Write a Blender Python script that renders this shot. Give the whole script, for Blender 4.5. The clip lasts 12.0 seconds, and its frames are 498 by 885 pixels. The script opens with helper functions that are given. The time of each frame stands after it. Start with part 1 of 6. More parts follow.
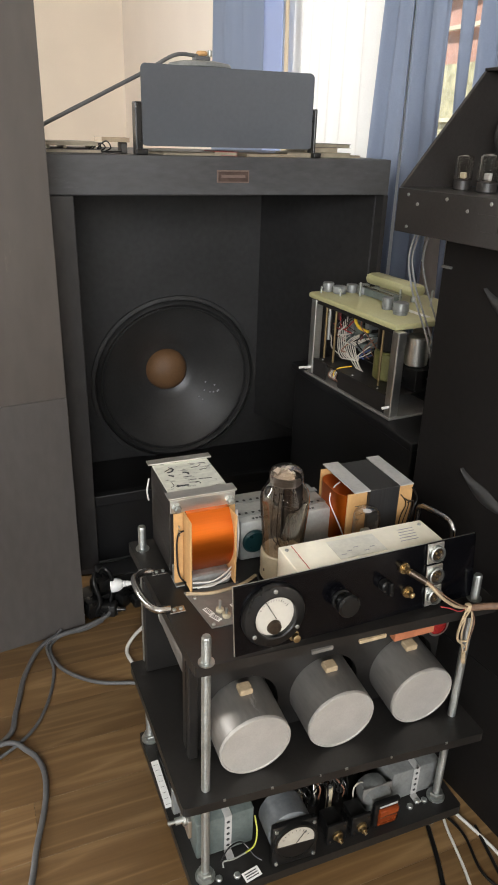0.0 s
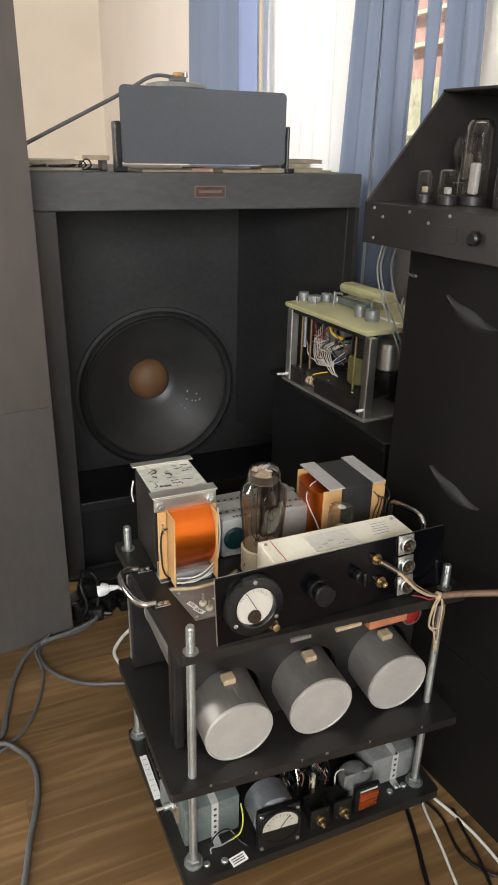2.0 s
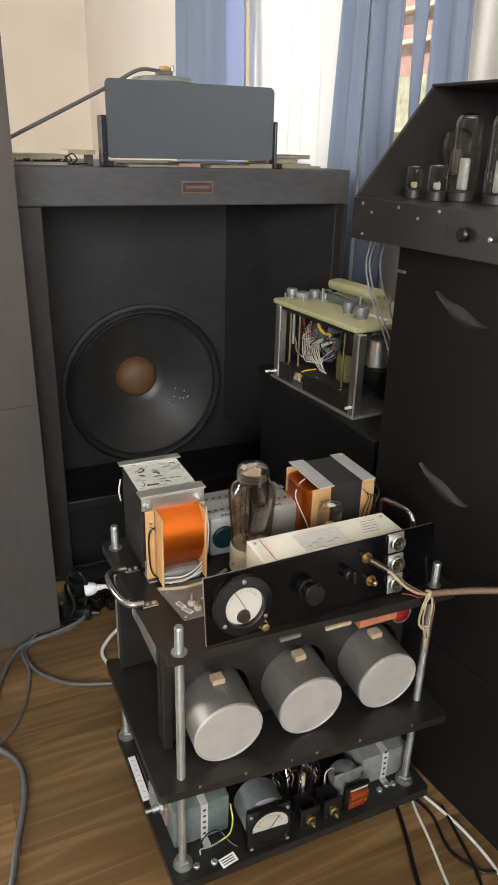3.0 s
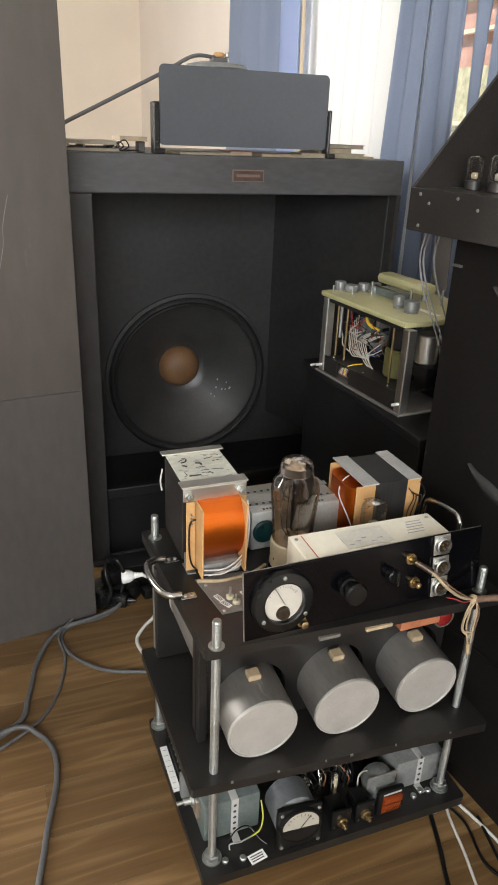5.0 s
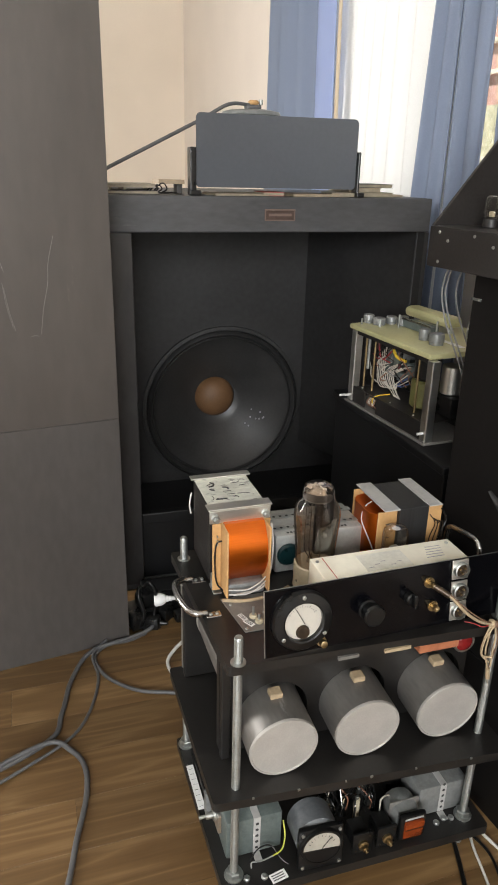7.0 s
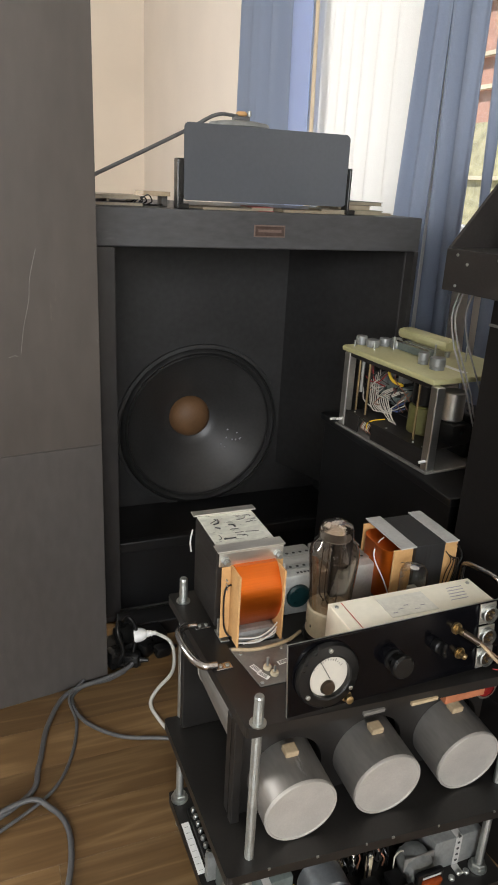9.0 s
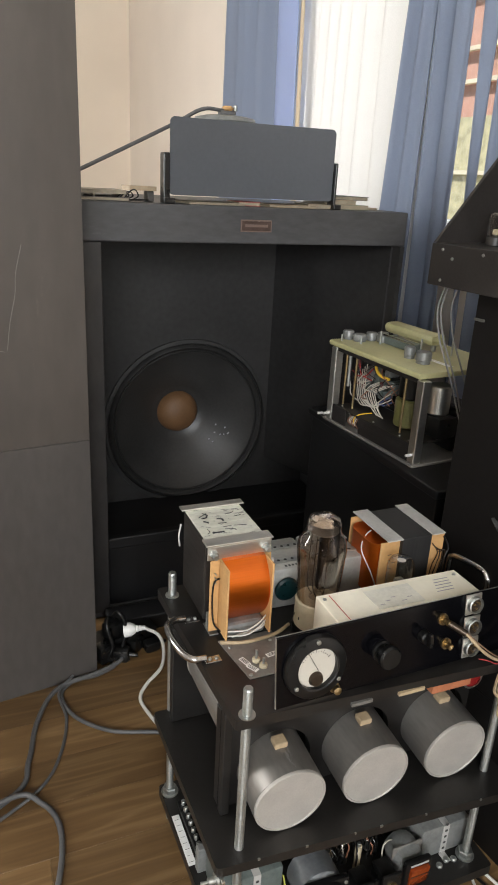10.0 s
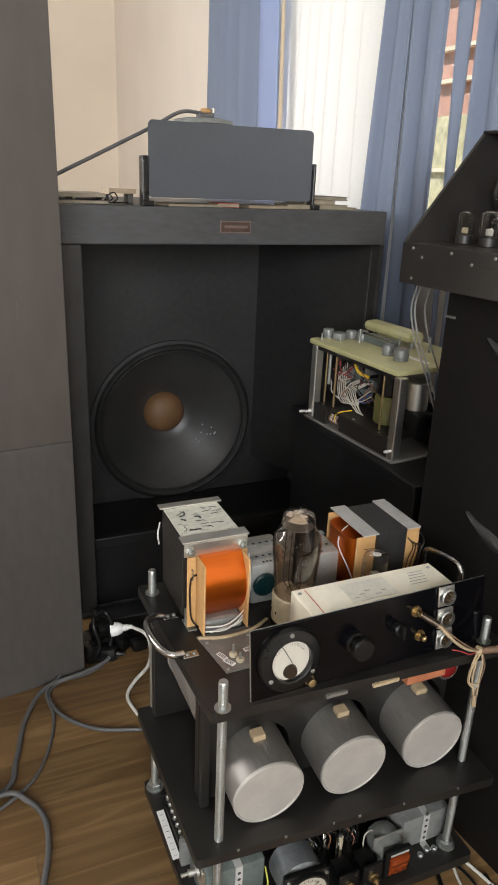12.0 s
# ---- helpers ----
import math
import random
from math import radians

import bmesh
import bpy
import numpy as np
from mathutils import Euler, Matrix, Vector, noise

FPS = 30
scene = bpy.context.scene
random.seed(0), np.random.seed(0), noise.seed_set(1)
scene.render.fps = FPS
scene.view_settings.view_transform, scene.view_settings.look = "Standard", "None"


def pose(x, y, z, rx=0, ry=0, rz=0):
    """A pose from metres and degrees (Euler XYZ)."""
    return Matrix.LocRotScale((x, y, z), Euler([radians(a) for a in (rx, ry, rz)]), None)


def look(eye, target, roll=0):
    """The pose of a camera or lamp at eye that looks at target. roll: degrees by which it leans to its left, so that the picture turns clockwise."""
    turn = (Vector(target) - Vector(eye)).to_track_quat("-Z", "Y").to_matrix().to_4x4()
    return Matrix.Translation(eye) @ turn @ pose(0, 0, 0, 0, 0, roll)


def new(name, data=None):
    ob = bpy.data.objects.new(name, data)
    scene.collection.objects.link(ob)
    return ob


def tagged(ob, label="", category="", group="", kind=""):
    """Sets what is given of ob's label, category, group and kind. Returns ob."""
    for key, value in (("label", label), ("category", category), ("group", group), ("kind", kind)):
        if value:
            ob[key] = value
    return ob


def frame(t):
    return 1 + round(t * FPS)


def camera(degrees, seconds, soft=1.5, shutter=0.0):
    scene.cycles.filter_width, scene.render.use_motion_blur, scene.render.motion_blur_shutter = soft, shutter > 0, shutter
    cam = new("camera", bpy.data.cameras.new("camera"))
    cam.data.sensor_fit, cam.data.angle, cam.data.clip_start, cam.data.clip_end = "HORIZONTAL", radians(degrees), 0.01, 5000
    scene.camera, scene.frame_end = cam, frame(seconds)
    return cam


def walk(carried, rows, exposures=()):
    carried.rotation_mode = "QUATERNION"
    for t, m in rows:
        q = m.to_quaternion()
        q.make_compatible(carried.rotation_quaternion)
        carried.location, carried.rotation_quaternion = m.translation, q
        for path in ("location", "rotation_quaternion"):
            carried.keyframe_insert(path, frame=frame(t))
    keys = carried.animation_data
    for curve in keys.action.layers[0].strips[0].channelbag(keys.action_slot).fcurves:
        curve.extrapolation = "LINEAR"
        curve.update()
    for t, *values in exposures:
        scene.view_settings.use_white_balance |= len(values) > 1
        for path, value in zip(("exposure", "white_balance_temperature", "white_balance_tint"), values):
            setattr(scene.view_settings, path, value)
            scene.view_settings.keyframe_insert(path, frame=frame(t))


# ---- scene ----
cam = camera(39.5, 12.0, soft=1.8)
METRES, EYE, TILT, LEAN, TURN = 0.398, 1.1, 0.0, 0.0, -22.3
ROWS = [
    (0.0, 0.0, 0.0, 0.0, 0.74, -24.05, -1.66),
    (0.5, 0.0049, -0.0736, 0.0065, 0.66, -23.67, -1.38),
    (1.0, 0.0178, -0.1165, 0.0136, 0.47, -23.37, -1.2),
    (1.5, 0.027, -0.1368, 0.0222, -0.05, -23.17, -1.19),
    (2.0, 0.0214, -0.1392, 0.0174, -0.86, -23.05, -1.21),
    (2.5, 0.0299, -0.1298, 0.0148, -1.87, -23.05, -1.36),
    (4.5, -0.0139, -0.0685, -0.009, -0.01, -23.87, -2.3),
    (5.0, -0.0069, -0.0729, -0.0083, 1.8, -23.96, -2.1),
    (5.5, 0.058, -0.1113, -0.0066, 3.27, -23.83, -1.73),
    (6.0, 0.0987, -0.1446, -0.0055, 4.28, -23.4, -1.41),
    (6.5, 0.1039, -0.1778, 0.0019, 4.91, -22.59, -1.24),
    (7.0, 0.0574, -0.1921, 0.022, 5.05, -21.47, -1.31),
    (7.5, -0.0031, -0.1663, 0.0266, 4.46, -20.54, -1.64),
    (9.5, -0.2065, 0.0385, 0.018, 0.42, -20.57, -2.95),
    (10.0, -0.184, 0.0039, 0.0203, 0.13, -20.75, -2.87),
    (10.5, -0.1651, -0.0156, 0.0261, -0.13, -20.75, -2.72),
    (11.0, -0.1456, -0.0248, 0.0293, -0.38, -20.7, -2.52),
    (11.5, -0.1217, -0.0337, 0.0308, -0.51, -20.68, -2.33),
    (12.0, -0.1067, -0.0364, 0.0297, -0.49, -20.7, -2.19),
]
walk(cam, [(t, pose(0, 0, EYE, TILT, LEAN, TURN) @ pose(METRES * x, METRES * y, METRES * z, 90 + pitch, roll, yaw)) for t, x, y, z, yaw, pitch, roll in ROWS],
     exposures=[(0.0, 0.52), (4.5, 0.52), (7.5, 0.45), (9.5, 0.36), (12.0, 0.36)])

# ---- world, light ----
world = bpy.data.worlds.new("sky")
scene.world = world
world.use_nodes = True
wn = world.node_tree
sky = wn.nodes.new("ShaderNodeTexSky")
sky.sky_type = "NISHITA"
sky.sun_disc = False
sky.sun_elevation = radians(45)
sky.sun_rotation = radians(-45)
wn.links.new(sky.outputs[0], wn.nodes["Background"].inputs[0])
wn.nodes["Background"].inputs[1].default_value = 0.12

sun_data = bpy.data.lights.new("sun", "SUN")
sun_data.energy, sun_data.angle, sun_data.color = 5.0, radians(0.6), (1.0, 0.95, 0.88)
sun = new("sun", sun_data)
sun.matrix_world = look((-10, 10, 14), (0, 0, 0))


def window_light(name, m, wide, high, watts, color):
    data = bpy.data.lights.new(name, "AREA")
    data.shape, data.size, data.size_y, data.energy, data.color = "RECTANGLE", wide, high, watts, color
    ob = new(name, data)
    ob.matrix_world = m
    return ob


window_light("window_light_east", look((1.44, 2.52, 1.50), (0.2, 2.42, 1.50)), 0.78, 1.6, 30, (0.90, 0.95, 1.0))
window_light("window_light_south", look((-1.15, -2.86, 1.80), (-0.05, 0, 1.0)), 1.9, 1.5, 132, (0.965, 0.98, 0.99))
# west lamp is an added fill light, with no known source there
window_light("fill_light_west", look((-2.36, 2.45, 1.5), (0.0, 2.75, 1.4)), 1.1, 1.3, 76, (0.99, 0.97, 0.93))

# ---- materials ----
MATS = {}


def mat(name, color, rough=0.6, metal=0.0, vary=0.25, scale=12.0, bump=0.1, fine=180.0, stretch=(1, 1, 1), spec=0.5,
        dark=None, coat=0.0, island=0.0, wear=None):
    """Procedural surface: large mottling, fine grain, relief and roughness wear."""
    if name in MATS:
        return MATS[name]
    m = bpy.data.materials.new(name)
    m.use_nodes = True
    nt = m.node_tree
    n, l = nt.nodes, nt.links
    b = n["Principled BSDF"]
    tc = n.new("ShaderNodeTexCoord")
    mp = n.new("ShaderNodeMapping")
    mp.inputs["Scale"].default_value = stretch
    l.new(tc.outputs["Object"], mp.inputs["Vector"])
    big = n.new("ShaderNodeTexNoise")
    big.inputs["Scale"].default_value, big.inputs["Detail"].default_value = scale, 6
    small = n.new("ShaderNodeTexNoise")
    small.inputs["Scale"].default_value, small.inputs["Detail"].default_value = fine, 4
    l.new(mp.outputs[0], big.inputs["Vector"])
    l.new(mp.outputs[0], small.inputs["Vector"])
    mix = n.new("ShaderNodeMix")
    mix.data_type = "FLOAT"
    mix.inputs[0].default_value = 0.4
    l.new(big.outputs["Fac"], mix.inputs[2])
    l.new(small.outputs["Fac"], mix.inputs[3])
    ramp = n.new("ShaderNodeValToRGB")
    lo = dark or [c * (1 - vary) for c in color]
    hi = [min(1, c * (1 + vary)) for c in color]
    ramp.color_ramp.elements[0].position, ramp.color_ramp.elements[1].position = 0.32, 0.68
    ramp.color_ramp.elements[0].color = (*lo, 1)
    ramp.color_ramp.elements[1].color = (*hi, 1)
    l.new(mix.outputs[0], ramp.inputs[0])
    out = ramp.outputs[0]
    if wear:
        wn_ = n.new("ShaderNodeTexNoise")
        wn_.inputs["Scale"].default_value, wn_.inputs["Detail"].default_value = wear[1], 8
        wn_.inputs["Roughness"].default_value = 0.75
        l.new(mp.outputs[0], wn_.inputs["Vector"])
        wr = n.new("ShaderNodeValToRGB")
        wr.color_ramp.elements[0].position, wr.color_ramp.elements[1].position = wear[2], wear[2] + 0.06
        l.new(wn_.outputs["Fac"], wr.inputs[0])
        wm = n.new("ShaderNodeMix")
        wm.data_type = "RGBA"
        l.new(wr.outputs[0], wm.inputs[0])
        l.new(out, wm.inputs[6])
        wm.inputs[7].default_value = (*wear[0], 1)
        out = wm.outputs[2]
    if island:
        oi = n.new("ShaderNodeObjectInfo")
        hs = n.new("ShaderNodeHueSaturation")
        mr = n.new("ShaderNodeMapRange")
        mr.inputs[3].default_value, mr.inputs[4].default_value = 1 - island, 1 + island
        l.new(oi.outputs["Random"], mr.inputs[0])
        l.new(mr.outputs[0], hs.inputs["Value"])
        l.new(out, hs.inputs["Color"])
        out = hs.outputs[0]
    l.new(out, b.inputs["Base Color"])
    rr = n.new("ShaderNodeMapRange")
    rr.inputs[3].default_value, rr.inputs[4].default_value = max(0.03, rough - 0.1), min(1, rough + 0.1)
    l.new(big.outputs["Fac"], rr.inputs[0])
    l.new(rr.outputs[0], b.inputs["Roughness"])
    b.inputs["Metallic"].default_value = metal
    b.inputs["Specular IOR Level"].default_value = spec
    b.inputs["Coat Weight"].default_value = coat
    if bump:
        bp = n.new("ShaderNodeBump")
        bp.inputs["Strength"].default_value, bp.inputs["Distance"].default_value = bump, 0.002
        l.new(mix.outputs[0], bp.inputs["Height"])
        l.new(bp.outputs[0], b.inputs["Normal"])
    MATS[name] = m
    return m


def glass(name, color=(1, 1, 1), rough=0.02, shine=0.08):
    """A thin clear shell: light passes straight through, the gloss grows towards the rim."""
    if name in MATS:
        return MATS[name]
    m = bpy.data.materials.new(name)
    m.use_nodes = True
    n, l = m.node_tree.nodes, m.node_tree.links
    n.remove(n["Principled BSDF"])
    clear, gloss, rim, ms = (n.new("ShaderNode" + k) for k in ("BsdfTransparent", "BsdfGlossy", "LayerWeight", "MixShader"))
    clear.inputs["Color"].default_value = (*color, 1)
    gloss.inputs["Roughness"].default_value = rough
    rim.inputs["Blend"].default_value = shine
    l.new(rim.outputs["Facing"], ms.inputs[0])
    l.new(clear.outputs[0], ms.inputs[1])
    l.new(gloss.outputs[0], ms.inputs[2])
    l.new(ms.outputs[0], n["Material Output"].inputs["Surface"])
    MATS[name] = m
    return m


def cloth(name, color, through_, scale=300.0, alpha=1.0):
    """Woven cloth that lets some daylight through."""
    if name in MATS:
        return MATS[name]
    m = bpy.data.materials.new(name)
    m.use_nodes = True
    n, l = m.node_tree.nodes, m.node_tree.links
    b = n["Principled BSDF"]
    tc = n.new("ShaderNodeTexCoord")
    ns = n.new("ShaderNodeTexNoise")
    ns.inputs["Scale"].default_value = scale
    l.new(tc.outputs["Object"], ns.inputs["Vector"])
    rp = n.new("ShaderNodeValToRGB")
    rp.color_ramp.elements[0].color = (*[c * 0.9 for c in color], 1)
    rp.color_ramp.elements[1].color = (*[min(1, c * 1.08) for c in color], 1)
    l.new(ns.outputs["Fac"], rp.inputs[0])
    l.new(rp.outputs[0], b.inputs["Base Color"])
    b.inputs["Roughness"].default_value = 0.9
    b.inputs["Alpha"].default_value = alpha
    tr = n.new("ShaderNodeBsdfTranslucent")
    l.new(rp.outputs[0], tr.inputs["Color"])
    ms = n.new("ShaderNodeMixShader")
    ms.inputs[0].default_value = through_
    l.new(b.outputs[0], ms.inputs[1])
    l.new(tr.outputs[0], ms.inputs[2])
    l.new(ms.outputs[0], n["Material Output"].inputs["Surface"])
    MATS[name] = m
    return m


# black lifted to grey for the haze near the window; worn patches are real
BLACKPAINT = mat("hazed_black_cabinet_paint", (0.056, 0.057, 0.060), 0.46, vary=0.35, scale=5, bump=0.1, fine=70, stretch=(0.5, 1, 1.6), wear=((0.105, 0.105, 0.105), 9, 0.62))
STILEBLACK = mat("worn_brown_black_paint", (0.030, 0.028, 0.027), 0.46, vary=0.35, scale=6, bump=0.1, fine=70, stretch=(1, 1, 0.4), wear=((0.075, 0.072, 0.070), 9, 0.66))
# horn black made paler and bluer: the window's veiling glare is in the colour
HAZEDHORN = mat("hazed_black_horn_paint", (0.072, 0.080, 0.093), 0.40, vary=0.10, scale=4, bump=0.04, fine=120)
AMPBLACK = mat("brown_black_crackle_enamel", (0.022, 0.0195, 0.018), 0.42, vary=0.35, scale=9, bump=0.12, fine=200, wear=((0.07, 0.055, 0.04), 16, 0.70))
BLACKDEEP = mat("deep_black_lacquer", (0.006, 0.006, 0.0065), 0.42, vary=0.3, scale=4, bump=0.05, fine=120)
# baffle base colour is raised to include some lens haze
BAFFLE = mat("hazed_black_baffle_paint", (0.023, 0.0225, 0.0225), 0.5, vary=0.45, scale=4, bump=0.08, fine=60, wear=((0.024, 0.024, 0.024), 9, 0.66))
BLACKTOWER = mat("black_tower_paint", (0.0075, 0.0066, 0.0062), 0.5, spec=0.25, vary=0.35, scale=4, bump=0.06, fine=90)
GREYBOARD = mat("worn_grey_brown_board", (0.066, 0.057, 0.050), 0.46, vary=0.20, scale=4, bump=0.08, fine=34, stretch=(1, 1, 0.30), wear=((0.098, 0.084, 0.072), 8, 0.62))
GREYBOARDLOW = mat("blue_grey_painted_board", (0.064, 0.058, 0.054), 0.46, vary=0.20, scale=4, bump=0.10, fine=60, stretch=(1, 1, 0.35), wear=((0.095, 0.092, 0.090), 6, 0.62))
SHELF = mat("matt_black_shelf_board", (0.0112, 0.0102, 0.0092), 0.42, vary=0.4, scale=14, bump=0.15, fine=160, wear=((0.09, 0.085, 0.08), 26, 0.74))
PANEL = mat("black_anodised_panel", (0.002, 0.002, 0.0027), 0.14, spec=0.22, vary=0.3, scale=20, bump=0.05, fine=240)
ZINC = mat("zinc_plated_steel", (0.42, 0.435, 0.42), 0.46, 1.0, vary=0.2, scale=40, bump=0.15, fine=300)
CHROME = mat("chrome", (0.44, 0.43, 0.42), 0.22, 1.0, vary=0.08, scale=30, bump=0.02)
ALU = mat("brushed_aluminium", (0.68, 0.67, 0.63), 0.38, 1.0, vary=0.12, scale=18, bump=0.08, fine=260, stretch=(0.2, 3, 1))
COVER = mat("pale_sheet_metal", (0.92, 0.88, 0.74), 0.20, 0.1, vary=0.07, scale=9, bump=0.05, fine=90)
CAN = mat("dull_aluminium_can", (0.245, 0.232, 0.215), 0.46, 0.65, vary=0.16, scale=10, bump=0.05, fine=160, stretch=(1, 0.25, 1), wear=((0.40, 0.39, 0.375), 14, 0.66))
CANFACE = mat("matt_aluminium_lid", (0.44, 0.418, 0.385), 0.55, 0.35, vary=0.10, scale=40, bump=0.25, fine=420)
HAMMER = mat("grey_hammertone", (0.20, 0.206, 0.20), 0.40, 0.25, vary=0.2, scale=60, bump=0.3, fine=220)
BOXPALE = mat("pale_grey_sheet_steel", (0.36, 0.365, 0.345), 0.42, 0.25, vary=0.16, scale=20, bump=0.12, fine=160)
HAMMERDARK = mat("grey_green_hammertone", (0.125, 0.15, 0.142), 0.38, 0.2, vary=0.22, scale=60, bump=0.3, fine=220)
DRUMGREY = mat("blue_grey_enamel", (0.13, 0.14, 0.148), 0.42, 0.1, vary=0.2, scale=40, bump=0.1, fine=160)
LAMINATION = mat("dark_core_laminations", (0.026, 0.023, 0.021), 0.45, 0.4, vary=0.4, scale=8, bump=0.35, fine=60, stretch=(0.4, 1, 14))
LAMINATION_Y = mat("dark_core_laminations_across", (0.036, 0.035, 0.035), 0.45, 0.4, vary=0.35, scale=8, bump=0.35, fine=60, stretch=(30, 0.4, 0.4))
COPPER = mat("enamelled_copper_winding", (0.60, 0.130, 0.013), 0.40, 1.0, vary=0.10, scale=3, bump=0.12, fine=90, stretch=(0.15, 1, 9), coat=0.25)
CARD = mat("tan_pressboard", (0.52, 0.30, 0.12), 0.7, vary=0.15, scale=22, bump=0.1, fine=200)
PAPER = mat("pale_label_paper", (0.66, 0.65, 0.58), 0.6, vary=0.15, scale=30, bump=0.1, wear=((0.05, 0.05, 0.05), 38, 0.73))
FOIL = mat("crinkled_silver_foil", (0.80, 0.81, 0.72), 0.30, 0.40, vary=0.16, scale=60, bump=1.0, fine=110, stretch=(1, 2.2, 1), wear=((0.13, 0.12, 0.10), 42, 0.66))
WHITE = mat("white_plastic", (0.78, 0.78, 0.76), 0.4, vary=0.06)
BLACKPLASTIC = mat("black_plastic", (0.006, 0.006, 0.006), 0.3, spec=0.4, vary=0.3, scale=30, bump=0.05)
RUBBER = mat("grey_rubber_cable", (0.088, 0.088, 0.09), 0.5, vary=0.25, scale=30)
WHITECABLE = mat("white_cable", (0.62, 0.61, 0.57), 0.45, vary=0.1, scale=30)
BROWNCABLE = mat("brown_braided_cable", (0.144, 0.084, 0.051), 0.6, vary=0.35, scale=200, bump=0.5, fine=600)
CREAM = mat("cream_enamel_plate", (0.42, 0.40, 0.21), 0.35, vary=0.12, scale=14, bump=0.04, wear=((0.35, 0.33, 0.2), 18, 0.72))
OLIVE = mat("olive_coil_tape", (0.13, 0.125, 0.04), 0.5, vary=0.25, scale=20, bump=0.2)
BRASS = mat("brass", (0.40, 0.30, 0.16), 0.38, 1.0, vary=0.15, scale=40, bump=0.05)
PALETAN = mat("pale_tan_card", (0.38, 0.29, 0.18), 0.65, vary=0.2, scale=60, bump=0.2)
DULLPLATE = mat("dull_grey_plate", (0.20, 0.19, 0.175), 0.42, 0.35, vary=0.2, scale=30, bump=0.08)
CERAMIC = mat("cream_tube_base", (0.46, 0.40, 0.28), 0.5, vary=0.15, scale=40)
ANODE = mat("blackened_anode", (0.050, 0.044, 0.040), 0.30, 0.8, vary=0.3, scale=60)
FLECK = mat("silver_flecks", (0.85, 0.83, 0.80), 0.35, 0.3, vary=0.1, scale=80)
GLASS = glass("clear_glass", (0.90, 0.88, 0.85), 0.05, 0.24)
SMOKED = glass("smoked_tube_glass", (0.74, 0.66, 0.59), 0.05, 0.27)
PANE = glass("window_glass", (1, 1, 1), 0.01, 0.02)
DIAL = mat("pale_meter_face", (0.49, 0.46, 0.40), 0.5, vary=0.06)
INK = mat("dark_print", (0.03, 0.03, 0.03), 0.6, vary=0.1)
REDINK = mat("red_print", (0.45, 0.05, 0.05), 0.6, vary=0.1)
TERRA = mat("terracotta_block", (0.36, 0.13, 0.06), 0.65, vary=0.2, scale=30)
REDGLASS = mat("dark_red_plastic", (0.20, 0.012, 0.012), 0.2, vary=0.2, scale=30)
DIALDIM = mat("yellowed_meter_face", (0.36, 0.335, 0.28), 0.5, vary=0.1)
FADEDINK = mat("faded_print", (0.34, 0.33, 0.36), 0.6, vary=0.2, scale=90)
BARGREY = mat("dull_white_bar", (0.46, 0.455, 0.44), 0.5, 0.2, vary=0.15, scale=30, bump=0.1)
GETTER = mat("brown_silver_mirror", (0.86, 0.82, 0.77), 0.22, 1.0, vary=0.25, scale=60)
ORANGE = mat("orange_rocker_plastic", (0.20, 0.036, 0.008), 0.22, vary=0.3, scale=60)
GREEN = mat("dark_teal_enamel", (0.004, 0.021, 0.023), 0.3, vary=0.3, scale=50)
CONE = mat("treated_paper_cone", (0.036, 0.035, 0.034), 0.38, vary=0.3, scale=9, bump=0.15, fine=120)
DUSTCAP = mat("brown_dust_cap", (0.150, 0.076, 0.032), 0.6, vary=0.2, scale=14, bump=0.1)
SURROUND = mat("black_rubber_surround", (0.024, 0.0235, 0.023), 0.50, vary=0.3, scale=14)
PLATE = mat("bronze_maker_plate", (0.09, 0.06, 0.05), 0.4, 0.5, vary=0.2, scale=60)
COPPERTRIM = mat("copper_rim", (0.17, 0.12, 0.10), 0.5, 0.3, vary=0.15)
BEIGE = mat("beige_plaster", (0.86, 0.77, 0.66), 0.85, vary=0.05, scale=2.5, bump=0.1, fine=130)
WHITEWALL = mat("white_plaster", (0.68, 0.66, 0.62), 0.85, vary=0.04, scale=2.5, bump=0.1, fine=130)
EASTPLASTER = mat("warm_white_plaster", (0.76, 0.69, 0.62), 0.85, vary=0.05, scale=2.5, bump=0.1, fine=130)
FRAMEWHITE = mat("white_window_frame", (0.78, 0.78, 0.77), 0.4, vary=0.04)
CURTAIN = cloth("blue_grey_curtain_cloth", (0.26, 0.305, 0.405), 0.38)
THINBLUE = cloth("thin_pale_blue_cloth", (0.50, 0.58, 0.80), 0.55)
SHEER = cloth("white_sheer_cloth", (0.76, 0.755, 0.74), 0.135)
SHEEREDGE = cloth("cream_sheer_hem", (0.62, 0.52, 0.38), 0.24)
BRONZE = mat("dark_bronze", (0.065, 0.048, 0.034), 0.35, 0.7, vary=0.3, scale=80)
BRICKRED = mat("far_red_brick", (0.45, 0.25, 0.19), 0.85, vary=0.25, scale=6, bump=0.0)
STONEPALE = mat("far_pale_stone", (0.60, 0.55, 0.42), 0.85, vary=0.15, scale=3, bump=0.0)
LEAFY = mat("far_dry_hedge", (0.42, 0.40, 0.25), 0.9, vary=0.4, scale=7, bump=0.0)


